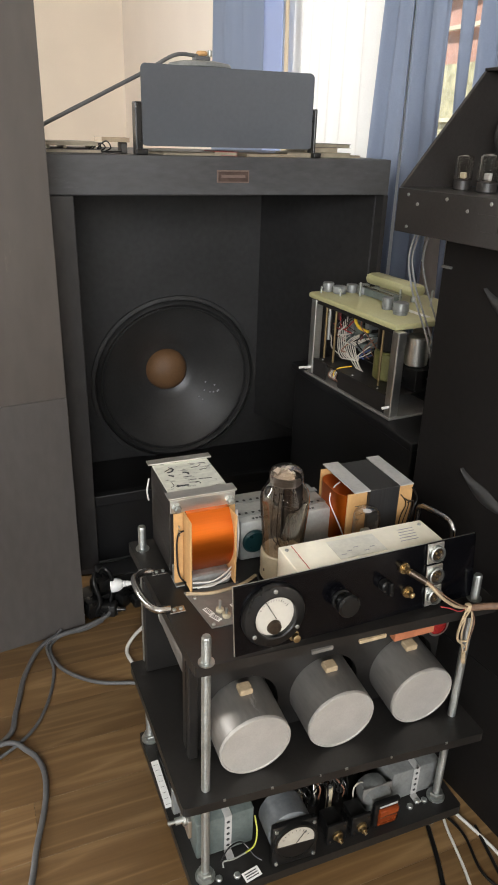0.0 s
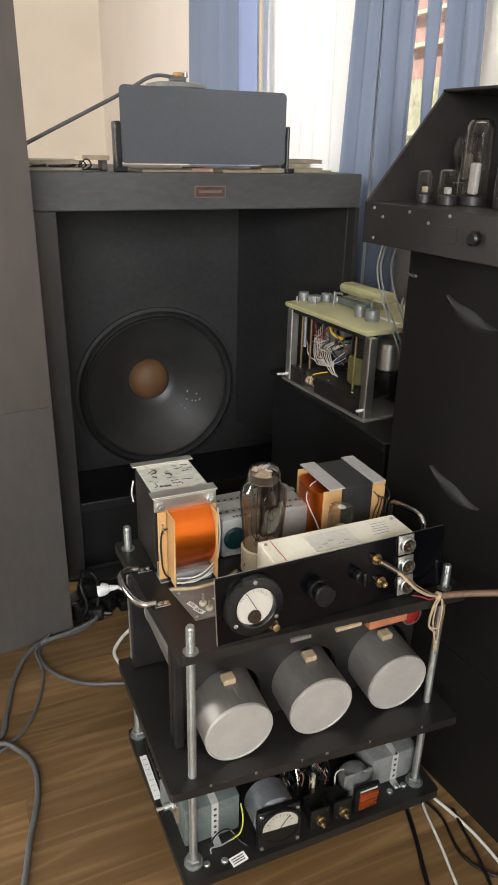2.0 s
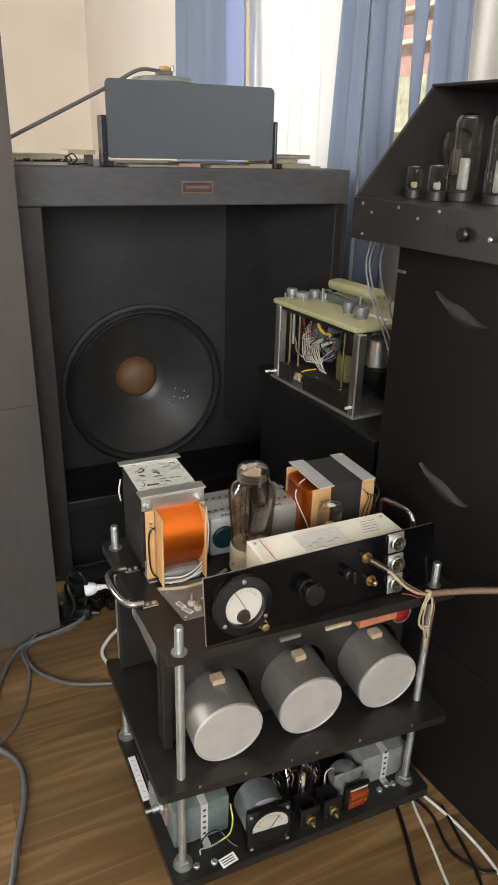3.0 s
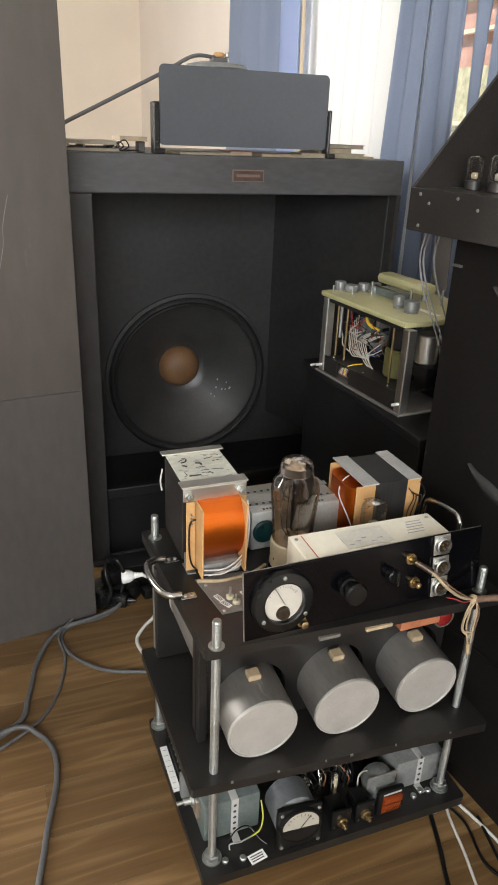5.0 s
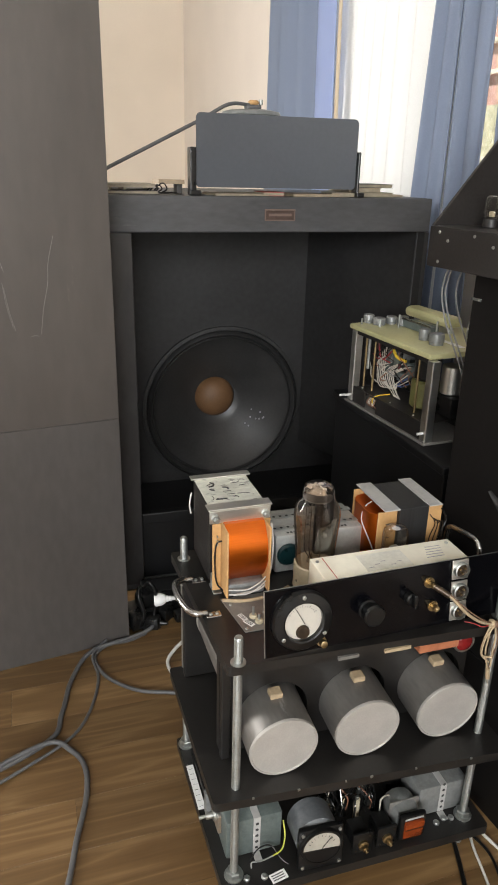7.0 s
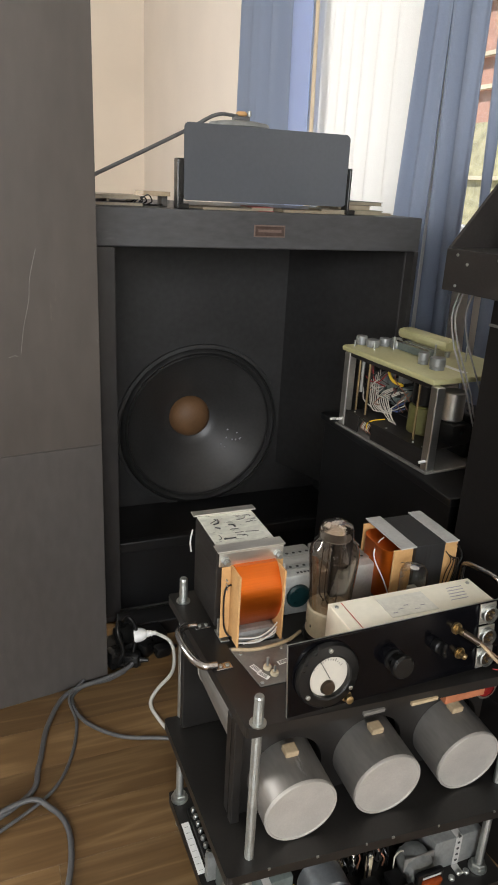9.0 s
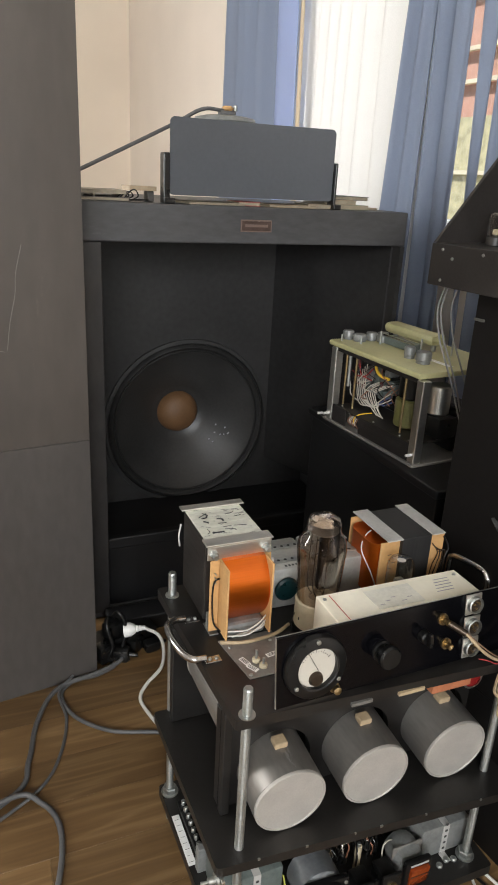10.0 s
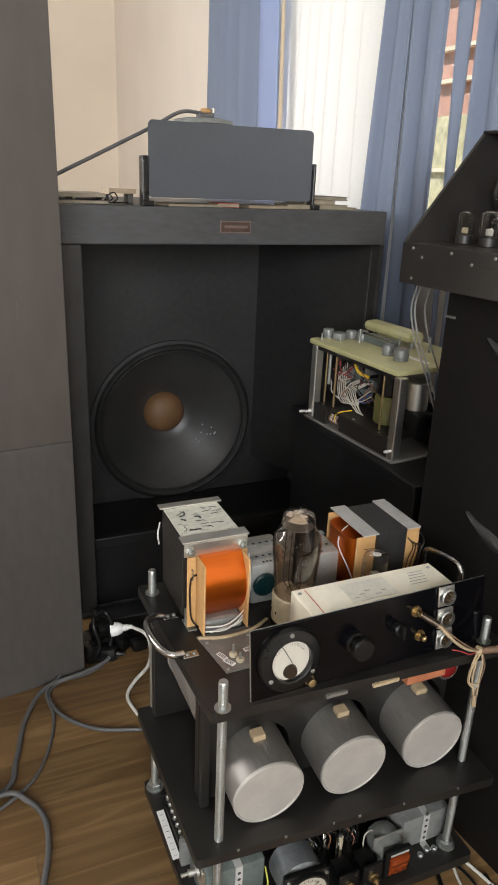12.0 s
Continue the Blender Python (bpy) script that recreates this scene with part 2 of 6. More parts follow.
def oak(name):
    """Plank oak: long grain, cathedral rings and pores, shifted from plank to plank."""
    m = bpy.data.materials.new(name)
    m.use_nodes = True
    n, l = m.node_tree.nodes, m.node_tree.links
    b = n["Principled BSDF"]
    tc, oi = n.new("ShaderNodeTexCoord"), n.new("ShaderNodeObjectInfo")
    sh = n.new("ShaderNodeVectorMath")
    sh.operation = "MULTIPLY_ADD"
    l.new(oi.outputs["Random"], sh.inputs[0])
    sh.inputs[1].default_value = (37.0, 5.0, 0.0)
    l.new(tc.outputs["Object"], sh.inputs[2])
    mp = n.new("ShaderNodeMapping")
    mp.inputs["Scale"].default_value = (0.75, 9.0, 1.0)
    l.new(sh.outputs[0], mp.inputs["Vector"])
    rings = n.new("ShaderNodeTexNoise")
    rings.inputs["Scale"].default_value, rings.inputs["Detail"].default_value, rings.inputs["Distortion"].default_value = 1.3, 2.0, 0.15
    l.new(mp.outputs[0], rings.inputs["Vector"])
    mul = n.new("ShaderNodeMath")
    mul.operation = "MULTIPLY"
    mul.inputs[1].default_value = 17
    l.new(rings.outputs["Fac"], mul.inputs[0])
    fr = n.new("ShaderNodeMath")
    fr.operation = "PINGPONG"
    fr.inputs[1].default_value = 1.0
    l.new(mul.outputs[0], fr.inputs[0])
    mp2 = n.new("ShaderNodeMapping")
    mp2.inputs["Scale"].default_value = (6.0, 130.0, 1.0)
    l.new(sh.outputs[0], mp2.inputs["Vector"])
    pores = n.new("ShaderNodeTexNoise")
    pores.inputs["Scale"].default_value, pores.inputs["Detail"].default_value = 1.5, 5
    l.new(mp2.outputs[0], pores.inputs["Vector"])
    blotch = n.new("ShaderNodeTexNoise")
    blotch.inputs["Scale"].default_value, blotch.inputs["Detail"].default_value = 3.0, 4
    l.new(sh.outputs[0], blotch.inputs["Vector"])
    m1 = n.new("ShaderNodeMix")
    m1.data_type = "FLOAT"
    m1.inputs[0].default_value = 0.70
    l.new(fr.outputs[0], m1.inputs[2])
    l.new(pores.outputs["Fac"], m1.inputs[3])
    m2 = n.new("ShaderNodeMix")
    m2.data_type = "FLOAT"
    m2.inputs[0].default_value = 0.48
    l.new(m1.outputs[0], m2.inputs[2])
    l.new(blotch.outputs["Fac"], m2.inputs[3])
    rp = n.new("ShaderNodeValToRGB")
    e = rp.color_ramp.elements
    e[0].position, e[0].color = 0.28, (0.102, 0.056, 0.022, 1)
    e[1].position, e[1].color = 0.70, (0.170, 0.100, 0.041, 1)
    l.new(m2.outputs[0], rp.inputs[0])
    # pale latewood lines, broken up along the grain
    line = n.new("ShaderNodeMapRange")
    line.inputs[1].default_value, line.inputs[2].default_value = 0.55, 1.0
    l.new(fr.outputs[0], line.inputs[0])
    brk = n.new("ShaderNodeMath")
    brk.operation = "MULTIPLY"
    l.new(line.outputs[0], brk.inputs[0])
    l.new(pores.outputs["Fac"], brk.inputs[1])
    brk2 = n.new("ShaderNodeMath")
    brk2.operation = "MULTIPLY"
    l.new(brk.outputs[0], brk2.inputs[0])
    l.new(blotch.outputs["Fac"], brk2.inputs[1])
    pale = n.new("ShaderNodeMix")
    pale.data_type = "RGBA"
    l.new(brk2.outputs[0], pale.inputs[0])
    l.new(rp.outputs[0], pale.inputs[6])
    pale.inputs[7].default_value = (0.29, 0.19, 0.092, 1)
    hs = n.new("ShaderNodeHueSaturation")
    mr = n.new("ShaderNodeMapRange")
    mr.inputs[3].default_value, mr.inputs[4].default_value = 0.78, 1.20
    l.new(oi.outputs["Random"], mr.inputs[0])
    l.new(mr.outputs[0], hs.inputs["Value"])
    l.new(pale.outputs[2], hs.inputs["Color"])
    l.new(hs.outputs[0], b.inputs["Base Color"])
    rr = n.new("ShaderNodeMapRange")
    rr.inputs[3].default_value, rr.inputs[4].default_value = 0.28, 0.48
    l.new(blotch.outputs["Fac"], rr.inputs[0])
    l.new(rr.outputs[0], b.inputs["Roughness"])
    bp = n.new("ShaderNodeBump")
    bp.inputs["Strength"].default_value, bp.inputs["Distance"].default_value = 0.15, 0.001
    l.new(pores.outputs["Fac"], bp.inputs["Height"])
    l.new(bp.outputs[0], b.inputs["Normal"])
    return m


WOOD = oak("brown_oak_laminate")
SUBFLOOR = mat("brown_joint", (0.045, 0.027, 0.013), 0.8, vary=0.2)

# ---- mesh helpers ----
INV = {}


def thing(name, label, category, m=None, group="", world_parts=True, kind=""):
    """An Empty at the thing's base; parts are given in world metres unless world_parts is off."""
    ob = new(name)
    ob.empty_display_size = 0.05
    m = m or Matrix()
    ob.matrix_basis = m
    INV[ob] = m.inverted() if world_parts else Matrix()
    tagged(ob, label, category, group, kind)
    return ob


def part(name, bm, material, parent=None, label="", smooth=False):
    me = bpy.data.meshes.new(name)
    bmesh.ops.recalc_face_normals(bm, faces=bm.faces[:])
    bm.to_mesh(me)
    bm.free()
    if smooth:
        me.shade_smooth()
        me.set_sharp_from_angle(angle=radians(38))
    me.materials.append(material)
    ob = new(name, me)
    if parent is not None:
        ob.parent = parent
        ob.matrix_parent_inverse = INV.get(parent, Matrix())
    if label:
        tagged(ob, label)
    return ob


def box(bm, lo, hi, bevel=0.0, m=None, seg=2):
    c = [(a + b) / 2 for a, b in zip(lo, hi)]
    s = [abs(b - a) for a, b in zip(lo, hi)]
    r = bmesh.ops.create_cube(bm, size=1, matrix=Matrix.Translation(c) @ Matrix.Diagonal((*s, 1)))
    vs = r["verts"]
    if bevel:
        es = list({e for v in vs for e in v.link_edges})
        g = bmesh.ops.bevel(bm, geom=es, offset=min(bevel, min(s) * 0.45), segments=seg, affect="EDGES", profile=0.5)
        vs = list({v for f in g["faces"] for v in f.verts} | {v for v in vs if v.is_valid})
    if m is not None:
        bmesh.ops.transform(bm, matrix=m, verts=vs)
    return bm


def boxm(lo, hi, bevel=0.0, m=None):
    return box(bmesh.new(), lo, hi, bevel, m)


AX = {"z": Matrix(), "x": pose(0, 0, 0, 0, 90, 0), "y": pose(0, 0, 0, -90, 0, 0)}


def lathe(bm, profile, base=(0, 0, 0), axis="z", seg=32, m=None):
    """Turns (radius, height) pairs round an axis through base."""
    tm = Matrix.Translation(base) @ AX[axis]
    if m is not None:
        tm = m @ tm
    rings = []
    for r, h in profile:
        if r < 1e-6:
            rings.append([bm.verts.new(tm @ Vector((0, 0, h)))])
        else:
            rings.append([bm.verts.new(tm @ Vector((r * math.cos(a), r * math.sin(a), h))) for a in (2 * math.pi * k / seg for k in range(seg))])
    for a, b in zip(rings, rings[1:]):
        if len(a) == 1 and len(b) == 1:
            continue
        for k in range(seg):
            j = (k + 1) % seg
            if len(a) == 1:
                bm.faces.new((a[0], b[k], b[j]))
            elif len(b) == 1:
                bm.faces.new((a[k], b[0], a[j]))
            else:
                bm.faces.new((a[k], b[k], b[j], a[j]))
    return bm


def cyl(bm, base, r, h, axis="z", seg=24, bevel=0.0, m=None):
    b = min(bevel, r * 0.4, abs(h) * 0.4) if bevel else 0
    s = 1 if h > 0 else -1
    prof = [(0, 0), (r - b, 0), (r, s * b), (r, h - s * b), (r - b, h), (0, h)] if b else [(0, 0), (r, 0), (r, h), (0, h)]
    return lathe(bm, prof, base, axis, seg, m)


def spline(points, steps=8):
    """Catmull-Rom through the points."""
    p = [Vector(q) for q in points]
    p = [p[0] * 2 - p[1]] + p + [p[-1] * 2 - p[-2]]
    out = []
    for i in range(1, len(p) - 2):
        a, b, c, d = p[i - 1:i + 3]
        for k in range(steps):
            t = k / steps
            out.append(0.5 * (2 * b + (c - a) * t + (2 * a - 5 * b + 4 * c - d) * t * t + (3 * b - a - 3 * c + d) * t ** 3))
    out.append(p[-2])
    return out


def tube(bm, points, r, seg=10, steps=8, smooth=True):
    pts = spline(points, steps) if smooth and len(points) > 2 else [Vector(q) for q in points]
    rings, side = [], None
    for i, q in enumerate(pts):
        d = (pts[min(i + 1, len(pts) - 1)] - pts[max(i - 1, 0)]).normalized()
        if side is None:
            side = d.orthogonal().normalized()
        side = (side - d * side.dot(d)).normalized()
        up = d.cross(side)
        rings.append([bm.verts.new(q + (side * math.cos(a) + up * math.sin(a)) * r) for a in (2 * math.pi * k / seg for k in range(seg))])
    for a, b in zip(rings, rings[1:]):
        for k in range(seg):
            j = (k + 1) % seg
            bm.faces.new((a[k], a[j], b[j], b[k]))
    bm.faces.new(rings[0][::-1])
    bm.faces.new(rings[-1])
    return bm


def slab(bm, outline, z0, z1, m=None):
    """A plate with the given outline (x, y), from z0 to z1."""
    lo = [bm.verts.new((x, y, z0)) for x, y in outline]
    hi = [bm.verts.new((x, y, z1)) for x, y in outline]
    bm.faces.new(lo[::-1])
    bm.faces.new(hi)
    k = len(lo)
    for i in range(k):
        j = (i + 1) % k
        bm.faces.new((lo[i], lo[j], hi[j], hi[i]))
    if m is not None:
        bmesh.ops.transform(bm, matrix=m, verts=lo + hi)
    return bm


def rounded(x0, y0, x1, y1, r, n=5):
    pts = []
    for cx, cy, a0 in ((x1 - r, y0 + r, -90), (x1 - r, y1 - r, 0), (x0 + r, y1 - r, 90), (x0 + r, y0 + r, 180)):
        for k in range(n + 1):
            a = radians(a0 + 90 * k / n)
            pts.append((cx + r * math.cos(a), cy + r * math.sin(a)))
    return pts


def hexnut(bm, base, r, h, m=None):
    return lathe(bm, [(0, 0), (r * 0.92, 0), (r, h * 0.15), (r, h * 0.85), (r * 0.92, h), (0, h)], base, "z", 6, m)


def at(x, y, z, rz=0.0):
    return pose(x, y, z, 0, 0, rz)

# ---- structure ----
X0, X1, Y0, Y1, ZC = -2.3, 1.30, -2.8, 5.9, 2.8


def setting(name, bm, material, label, category, smooth=False):
    return tagged(part(name, bm, material, None, smooth=smooth), label, category, kind="structure")


def wall_with_hole(name, axis, at0, at1, a0, a1, hole, material, label):
    """A wall slab between at0 and at1 on its axis, from a0 to a1 along it, with one opening (b0, b1, z0, z1)."""
    bm = bmesh.new()
    b0, b1, z0, z1 = hole
    for p0, p1, q0, q1 in ((a0, b0, 0, ZC), (b1, a1, 0, ZC), (b0, b1, 0, z0), (b0, b1, z1, ZC)):
        if axis == "x":
            box(bm, (at0, p0, q0), (at1, p1, q1))
        else:
            box(bm, (p0, at0, q0), (p1, at1, q1))
    return setting(name, bm, material, label, "wall")


EAST = (1.61, 2.92, 0.96, 2.35)
SOUTH = (-2.15, -0.15, 1.0, 2.6)
WEST = (1.85, 3.05, 0.8, 2.2)
setting("wall_north", boxm((X0, Y1, 0), (X1 + 0.25, Y1 + 0.2, ZC)), BEIGE, "plain beige plastered wall beside the window", "wall")
wall_with_hole("wall_west", "x", X0 - 0.2, X0, Y0, Y1, WEST, WHITEWALL, "white plastered wall with an added opening for the fill light")
wall_with_hole("wall_east", "x", X1, X1 + 0.25, Y0, Y1, EAST, EASTPLASTER, "warm white plastered wall with a tall window")
wall_with_hole("wall_south", "y", Y0 - 0.2, Y0, X0 - 0.2, X1 + 0.25, SOUTH, WHITEWALL, "white plastered wall with a wide window")
setting("ceiling", boxm((X0 - 0.2, Y0 - 0.2, ZC), (X1 + 0.25, Y1 + 0.2, ZC + 0.15)), WHITEWALL, "plain white ceiling", "ceiling")
floor = setting("floor", boxm((X0 - 0.2, Y0 - 0.2, -0.12), (X1 + 0.25, Y1 + 0.2, -0.009)), SUBFLOOR, "brown oak laminate plank floor", "floor")


def window(name, axis, wall0, hole, label, mullions):
    b0, b1, z0, z1 = hole
    w = thing(name, label, "window", kind="structure")

    def bar(p0, p1, q0, q1, d0, d1):
        if axis == "x":
            return boxm((wall0 + d0, p0, q0), (wall0 + d1, p1, q1), 0.004)
        return boxm((p0, wall0 + d0, q0), (p1, wall0 + d1, q1), 0.004)
    f = 0.06
    for p0, p1, q0, q1 in ((b0, b1, z0, z0 + f), (b0, b1, z1 - f, z1), (b0, b0 + f, z0 + f, z1 - f), (b1 - f, b1, z0 + f, z1 - f)):
        part("window_frame", bar(p0, p1, q0, q1, 0.10, 0.16), FRAMEWHITE, w)
    for k in range(1, mullions):
        c = b0 + (b1 - b0) * k / mullions
        part("mullion", bar(c - 0.035, c + 0.035, z0 + f, z1 - f, 0.10, 0.16), FRAMEWHITE, w)
    pane = part("pane", bar(b0 + f, b1 - f, z0 + f, z1 - f, 0.128, 0.132), PANE, w)
    pane.visible_shadow = False
    part("window_sill", bar(b0, b1, z0 - 0.03, z0, -0.06, 0.10), FRAMEWHITE, w)
    return w


window("window_1", "x", X1, EAST, "white framed window behind sheer and blue curtains", 2)
window("window_2", "y", Y0 - 0.2, SOUTH, "wide white framed window", 2)

# unseen window, added only to house the west fill light
window("added_window_west", "x", X0 - 0.26, WEST, "added unseen window around the west fill light", 2)

# distant street outside
facade = thing("brick_building", "distant red brick building with pale stone bands", "building", at(9, 8, -4), kind="structure")
part("wall", boxm((9, -6, 2.4), (9.4, 26, 9)), BRICKRED, facade)
part("lower_wall", boxm((8.95, -6, -4), (9.4, 26, 2.394)), LEAFY, facade, "dry yellow-green planting in front of the wall")
for z in (1.40, 2.94, 3.48, 4.4):
    part("stone_band", boxm((8.86, -6, z), (8.95, 26, z + 0.07)), STONEPALE, facade)
setting("ground", boxm((2.0, -40, -4.2), (60, 60, -4.0)), LEAFY, "ground outside far below the window", "ground")


def curtain(name, material, x, edge0, edge1, z0, z1, folds, depth, label, thick=0.003, seed=0.0):
    """A hanging cloth along y with uneven pleats. Each edge: its y at 1.05 m and at 1.5 m height."""
    bm = bmesh.new()
    ny, nz = folds * 12, 24
    grid = []
    for j in range(nz + 1):
        v = j / nz
        z = z0 + (z1 - z0) * v
        k = (z - 1.05) / 0.45
        ya, yb = (e[0] + (e[1] - e[0]) * k for e in (edge0, edge1))
        row = []
        for i in range(ny + 1):
            u = i / ny
            ph = 2 * math.pi * folds * (u + 0.03 * math.sin(7 * u + 1 + seed) + 0.014 * math.sin(2.2 * v + 9 * u + seed))
            amp = depth * (0.7 + 0.4 * math.sin(5.1 * u + 0.7 + seed)) * (0.85 + 0.15 * math.sin(2.7 * v + seed))
            xx = x + amp * math.sin(ph) + 0.3 * amp * math.sin(2 * ph + 1.3 * v + seed)
            yy = ya + (yb - ya) * u + 0.3 * amp * math.cos(ph) * math.sin(math.pi * u)
            row.append(bm.verts.new((xx, yy, z)))
        grid.append(row)
    for j in range(nz):
        for i in range(ny):
            bm.faces.new((grid[j][i], grid[j][i + 1], grid[j + 1][i + 1], grid[j + 1][i]))
    ob = part(name, bm, material, None, smooth=True)
    sol = ob.modifiers.new("cloth", "SOLIDIFY")
    sol.thickness = thick
    return tagged(ob, label, "curtain", "curtains")


corner_curtain = curtain("curtain", CURTAIN, 1.15, (2.765, 2.78), (3.39, 3.375), 0.02, 2.55, 4, 0.035, "blue-grey curtain gathered in the corner by the window")
# unseen cloth added to stop daylight leaking past the curtain's end
part("return_fold", slab(bmesh.new(), [(1.152, 3.372), (1.19, 3.384), (1.24, 3.372), (1.296, 3.386), (1.296, 3.390), (1.24, 3.377), (1.19, 3.389), (1.152, 3.377)], 0.02, 2.55), CURTAIN, corner_curtain)
curtain("curtain", CURTAIN, 1.15, (1.795, 1.790), (1.932, 1.905), 0.02, 2.55, 2, 0.022, "blue-grey curtain drawn to the side of the window", seed=1.7)
curtain("curtain", CURTAIN, 1.165, (1.632, 1.638), (1.776, 1.787), 0.02, 2.55, 2, 0.022, "blue-grey curtain panel with a bright slit beside it", seed=3.1)
curtain("curtain", CURTAIN, 1.16, (1.540, 1.543), (1.563, 1.597), 0.02, 2.55, 1, 0.008, "narrow fold of blue-grey curtain with daylight on both sides", seed=0.4)
curtain("curtain", CURTAIN, 1.16, (1.355, 1.385), (1.500, 1.513), 0.02, 2.55, 2, 0.022, "blue-grey curtain beside the white wall", seed=2.6)
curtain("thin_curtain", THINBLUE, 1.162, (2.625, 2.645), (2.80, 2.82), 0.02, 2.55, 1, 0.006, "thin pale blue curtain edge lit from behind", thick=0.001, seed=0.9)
curtain("sheer_hem", SHEEREDGE, 1.168, (2.578, 2.600), (2.615, 2.632), 0.02, 2.5, 1, 0.004, "cream folded hem of the sheer curtain", thick=0.001, seed=2.0)
curtain("sheer_curtain", SHEER, 1.215, (1.745, 1.745), (2.95, 2.95), 0.02, 2.5, 13, 0.014, "white sheer curtain glowing with daylight", thick=0.001)

# ---- large loudspeaker cabinet ----
SY, SX0, SX1, SZ = 1.58, 0.175, 1.003, 1.05
spk = thing("speaker_cabinet", "large black wooden speaker cabinet with a deeply recessed woofer", "loudspeaker", at(0.59, 1.9, 0))
part("side_panel", boxm((SX0, SY + 0.022, 0.03), (SX0 + 0.022, 2.25, SZ - 0.022), 0.002), BLACKPAINT, spk)
part("side_panel", boxm((SX1 - 0.022, SY + 0.022, 0.03), (SX1, 2.25, SZ - 0.022), 0.002), BLACKPAINT, spk)
part("top_panel", boxm((SX0, SY + 0.0222, SZ - 0.022), (SX1, 2.25, SZ), 0.002), BLACKPAINT, spk, "black top panel with worn edges")
part("bottom_panel", boxm((SX0, SY + 0.022, 0.0), (SX1, 2.25, 0.03), 0.002), BLACKPAINT, spk)
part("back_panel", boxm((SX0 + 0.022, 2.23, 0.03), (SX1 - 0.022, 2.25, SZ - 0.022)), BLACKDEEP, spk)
part("front_rail", boxm((SX0, SY, 0.968), (SX1, SY + 0.022, SZ), 0.003), BLACKPAINT, spk)
part("front_stile", boxm((SX0, SY, 0.03), (SX0 + 0.054, SY + 0.022, 0.9675), 0.002), STILEBLACK, spk, "worn brown-black front stile")
flare = bmesh.new()
slab(flare, [(SX1, SY), (SX1, 1.9988), (0.835, 2.001), (SX1 - 0.012, SY)], 0.2425, 0.9675)
part("flared_side", flare, BAFFLE, spk, "black side wall flaring in to the woofer")
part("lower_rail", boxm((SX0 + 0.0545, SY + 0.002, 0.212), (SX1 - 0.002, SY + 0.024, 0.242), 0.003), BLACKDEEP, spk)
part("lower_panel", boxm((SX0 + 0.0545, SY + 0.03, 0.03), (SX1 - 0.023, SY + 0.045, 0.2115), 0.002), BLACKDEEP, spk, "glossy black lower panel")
part("plinth", boxm((SX0 + 0.04, SY - 0.07, 0.0), (SX1 - 0.02, SY - 0.002, 0.045), 0.004), BLACKDEEP, spk)
BY = 2.0
WX, WZ, WR = 0.567, 0.385, 0.267


def plate_with_hole(x0, x1, z0, z1, cx, cz, r, y0, y1, seg=64):
    """An upright board facing -y with a round hole."""
    bm = bmesh.new()
    outer, inner = [], []
    for k in range(seg):
        a = 2 * math.pi * (k + 0.5) / seg
        c, s = math.cos(a), math.sin(a)
        t = min(((x1 - cx) / c if c > 0 else (x0 - cx) / c) if abs(c) > 1e-6 else 9, ((z1 - cz) / s if s > 0 else (z0 - cz) / s) if abs(s) > 1e-6 else 9)
        outer.append((cx + t * c, cz + t * s))
        inner.append((cx + r * c, cz + r * s))
    V = [[bm.verts.new((x, y, z)) for x, z in ring] for y in (y0, y1) for ring in (outer, inner)]
    for k in range(seg):
        j = (k + 1) % seg
        bm.faces.new((V[0][k], V[0][j], V[1][j], V[1][k]))
        bm.faces.new((V[2][j], V[2][k], V[3][k], V[3][j]))
        bm.faces.new((V[1][k], V[1][j], V[3][j], V[3][k]))
        bm.faces.new((V[0][j], V[0][k], V[2][k], V[2][j]))
    return bm


part("baffle", plate_with_hole(SX0 + 0.0225, SX1 - 0.0225, 0.0305, SZ - 0.0225, WX, WZ, WR - 0.012, BY, BY + 0.022), BAFFLE, spk)
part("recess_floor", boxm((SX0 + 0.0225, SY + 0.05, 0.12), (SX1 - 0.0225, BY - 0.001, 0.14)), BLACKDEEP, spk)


def woofer(parent, c, r, m, capmat, scale=1.0, tag="woofer"):
    """A cone loudspeaker that faces -y at c: rim, surround roll, cone and dust cap."""
    base = part(tag, lathe(bmesh.new(), [(r * 0.985, 0.002), (r, -0.004), (r * 0.995, -0.009), (r * 0.955, -0.010), (r * 0.945, -0.003), (r * 0.94, 0.012)], c, "y", 72, m), SURROUND, parent, "pressed black frame rim", smooth=True)
    part("surround", lathe(bmesh.new(), [(r * 0.945, 0.0), (r * 0.93, -0.010), (r * 0.905, -0.015), (r * 0.885, -0.010), (r * 0.87, 0.0), (r * 0.855, -0.004), (r * 0.84, 0.003)], c, "y", 72, m), SURROUND, base, smooth=True)
    d = r * 0.45
    part("cone", lathe(bmesh.new(), [(r * 0.845, 0.001), (r * 0.80, d * 0.10), (r * 0.65, d * 0.36), (r * 0.50, d * 0.60), (r * 0.36, d * 0.82), (r * 0.26, d), (0, d * 1.02)], c, "y", 72, m), CONE, base, smooth=True)
    part("dust_cap", lathe(bmesh.new(), [(r * 0.255, d * 0.99), (r * 0.245, d * 0.88), (r * 0.20, d * 0.74), (r * 0.12, d * 0.64), (0, d * 0.61)], c, "y", 48, m), capmat, base, smooth=True)
    return base


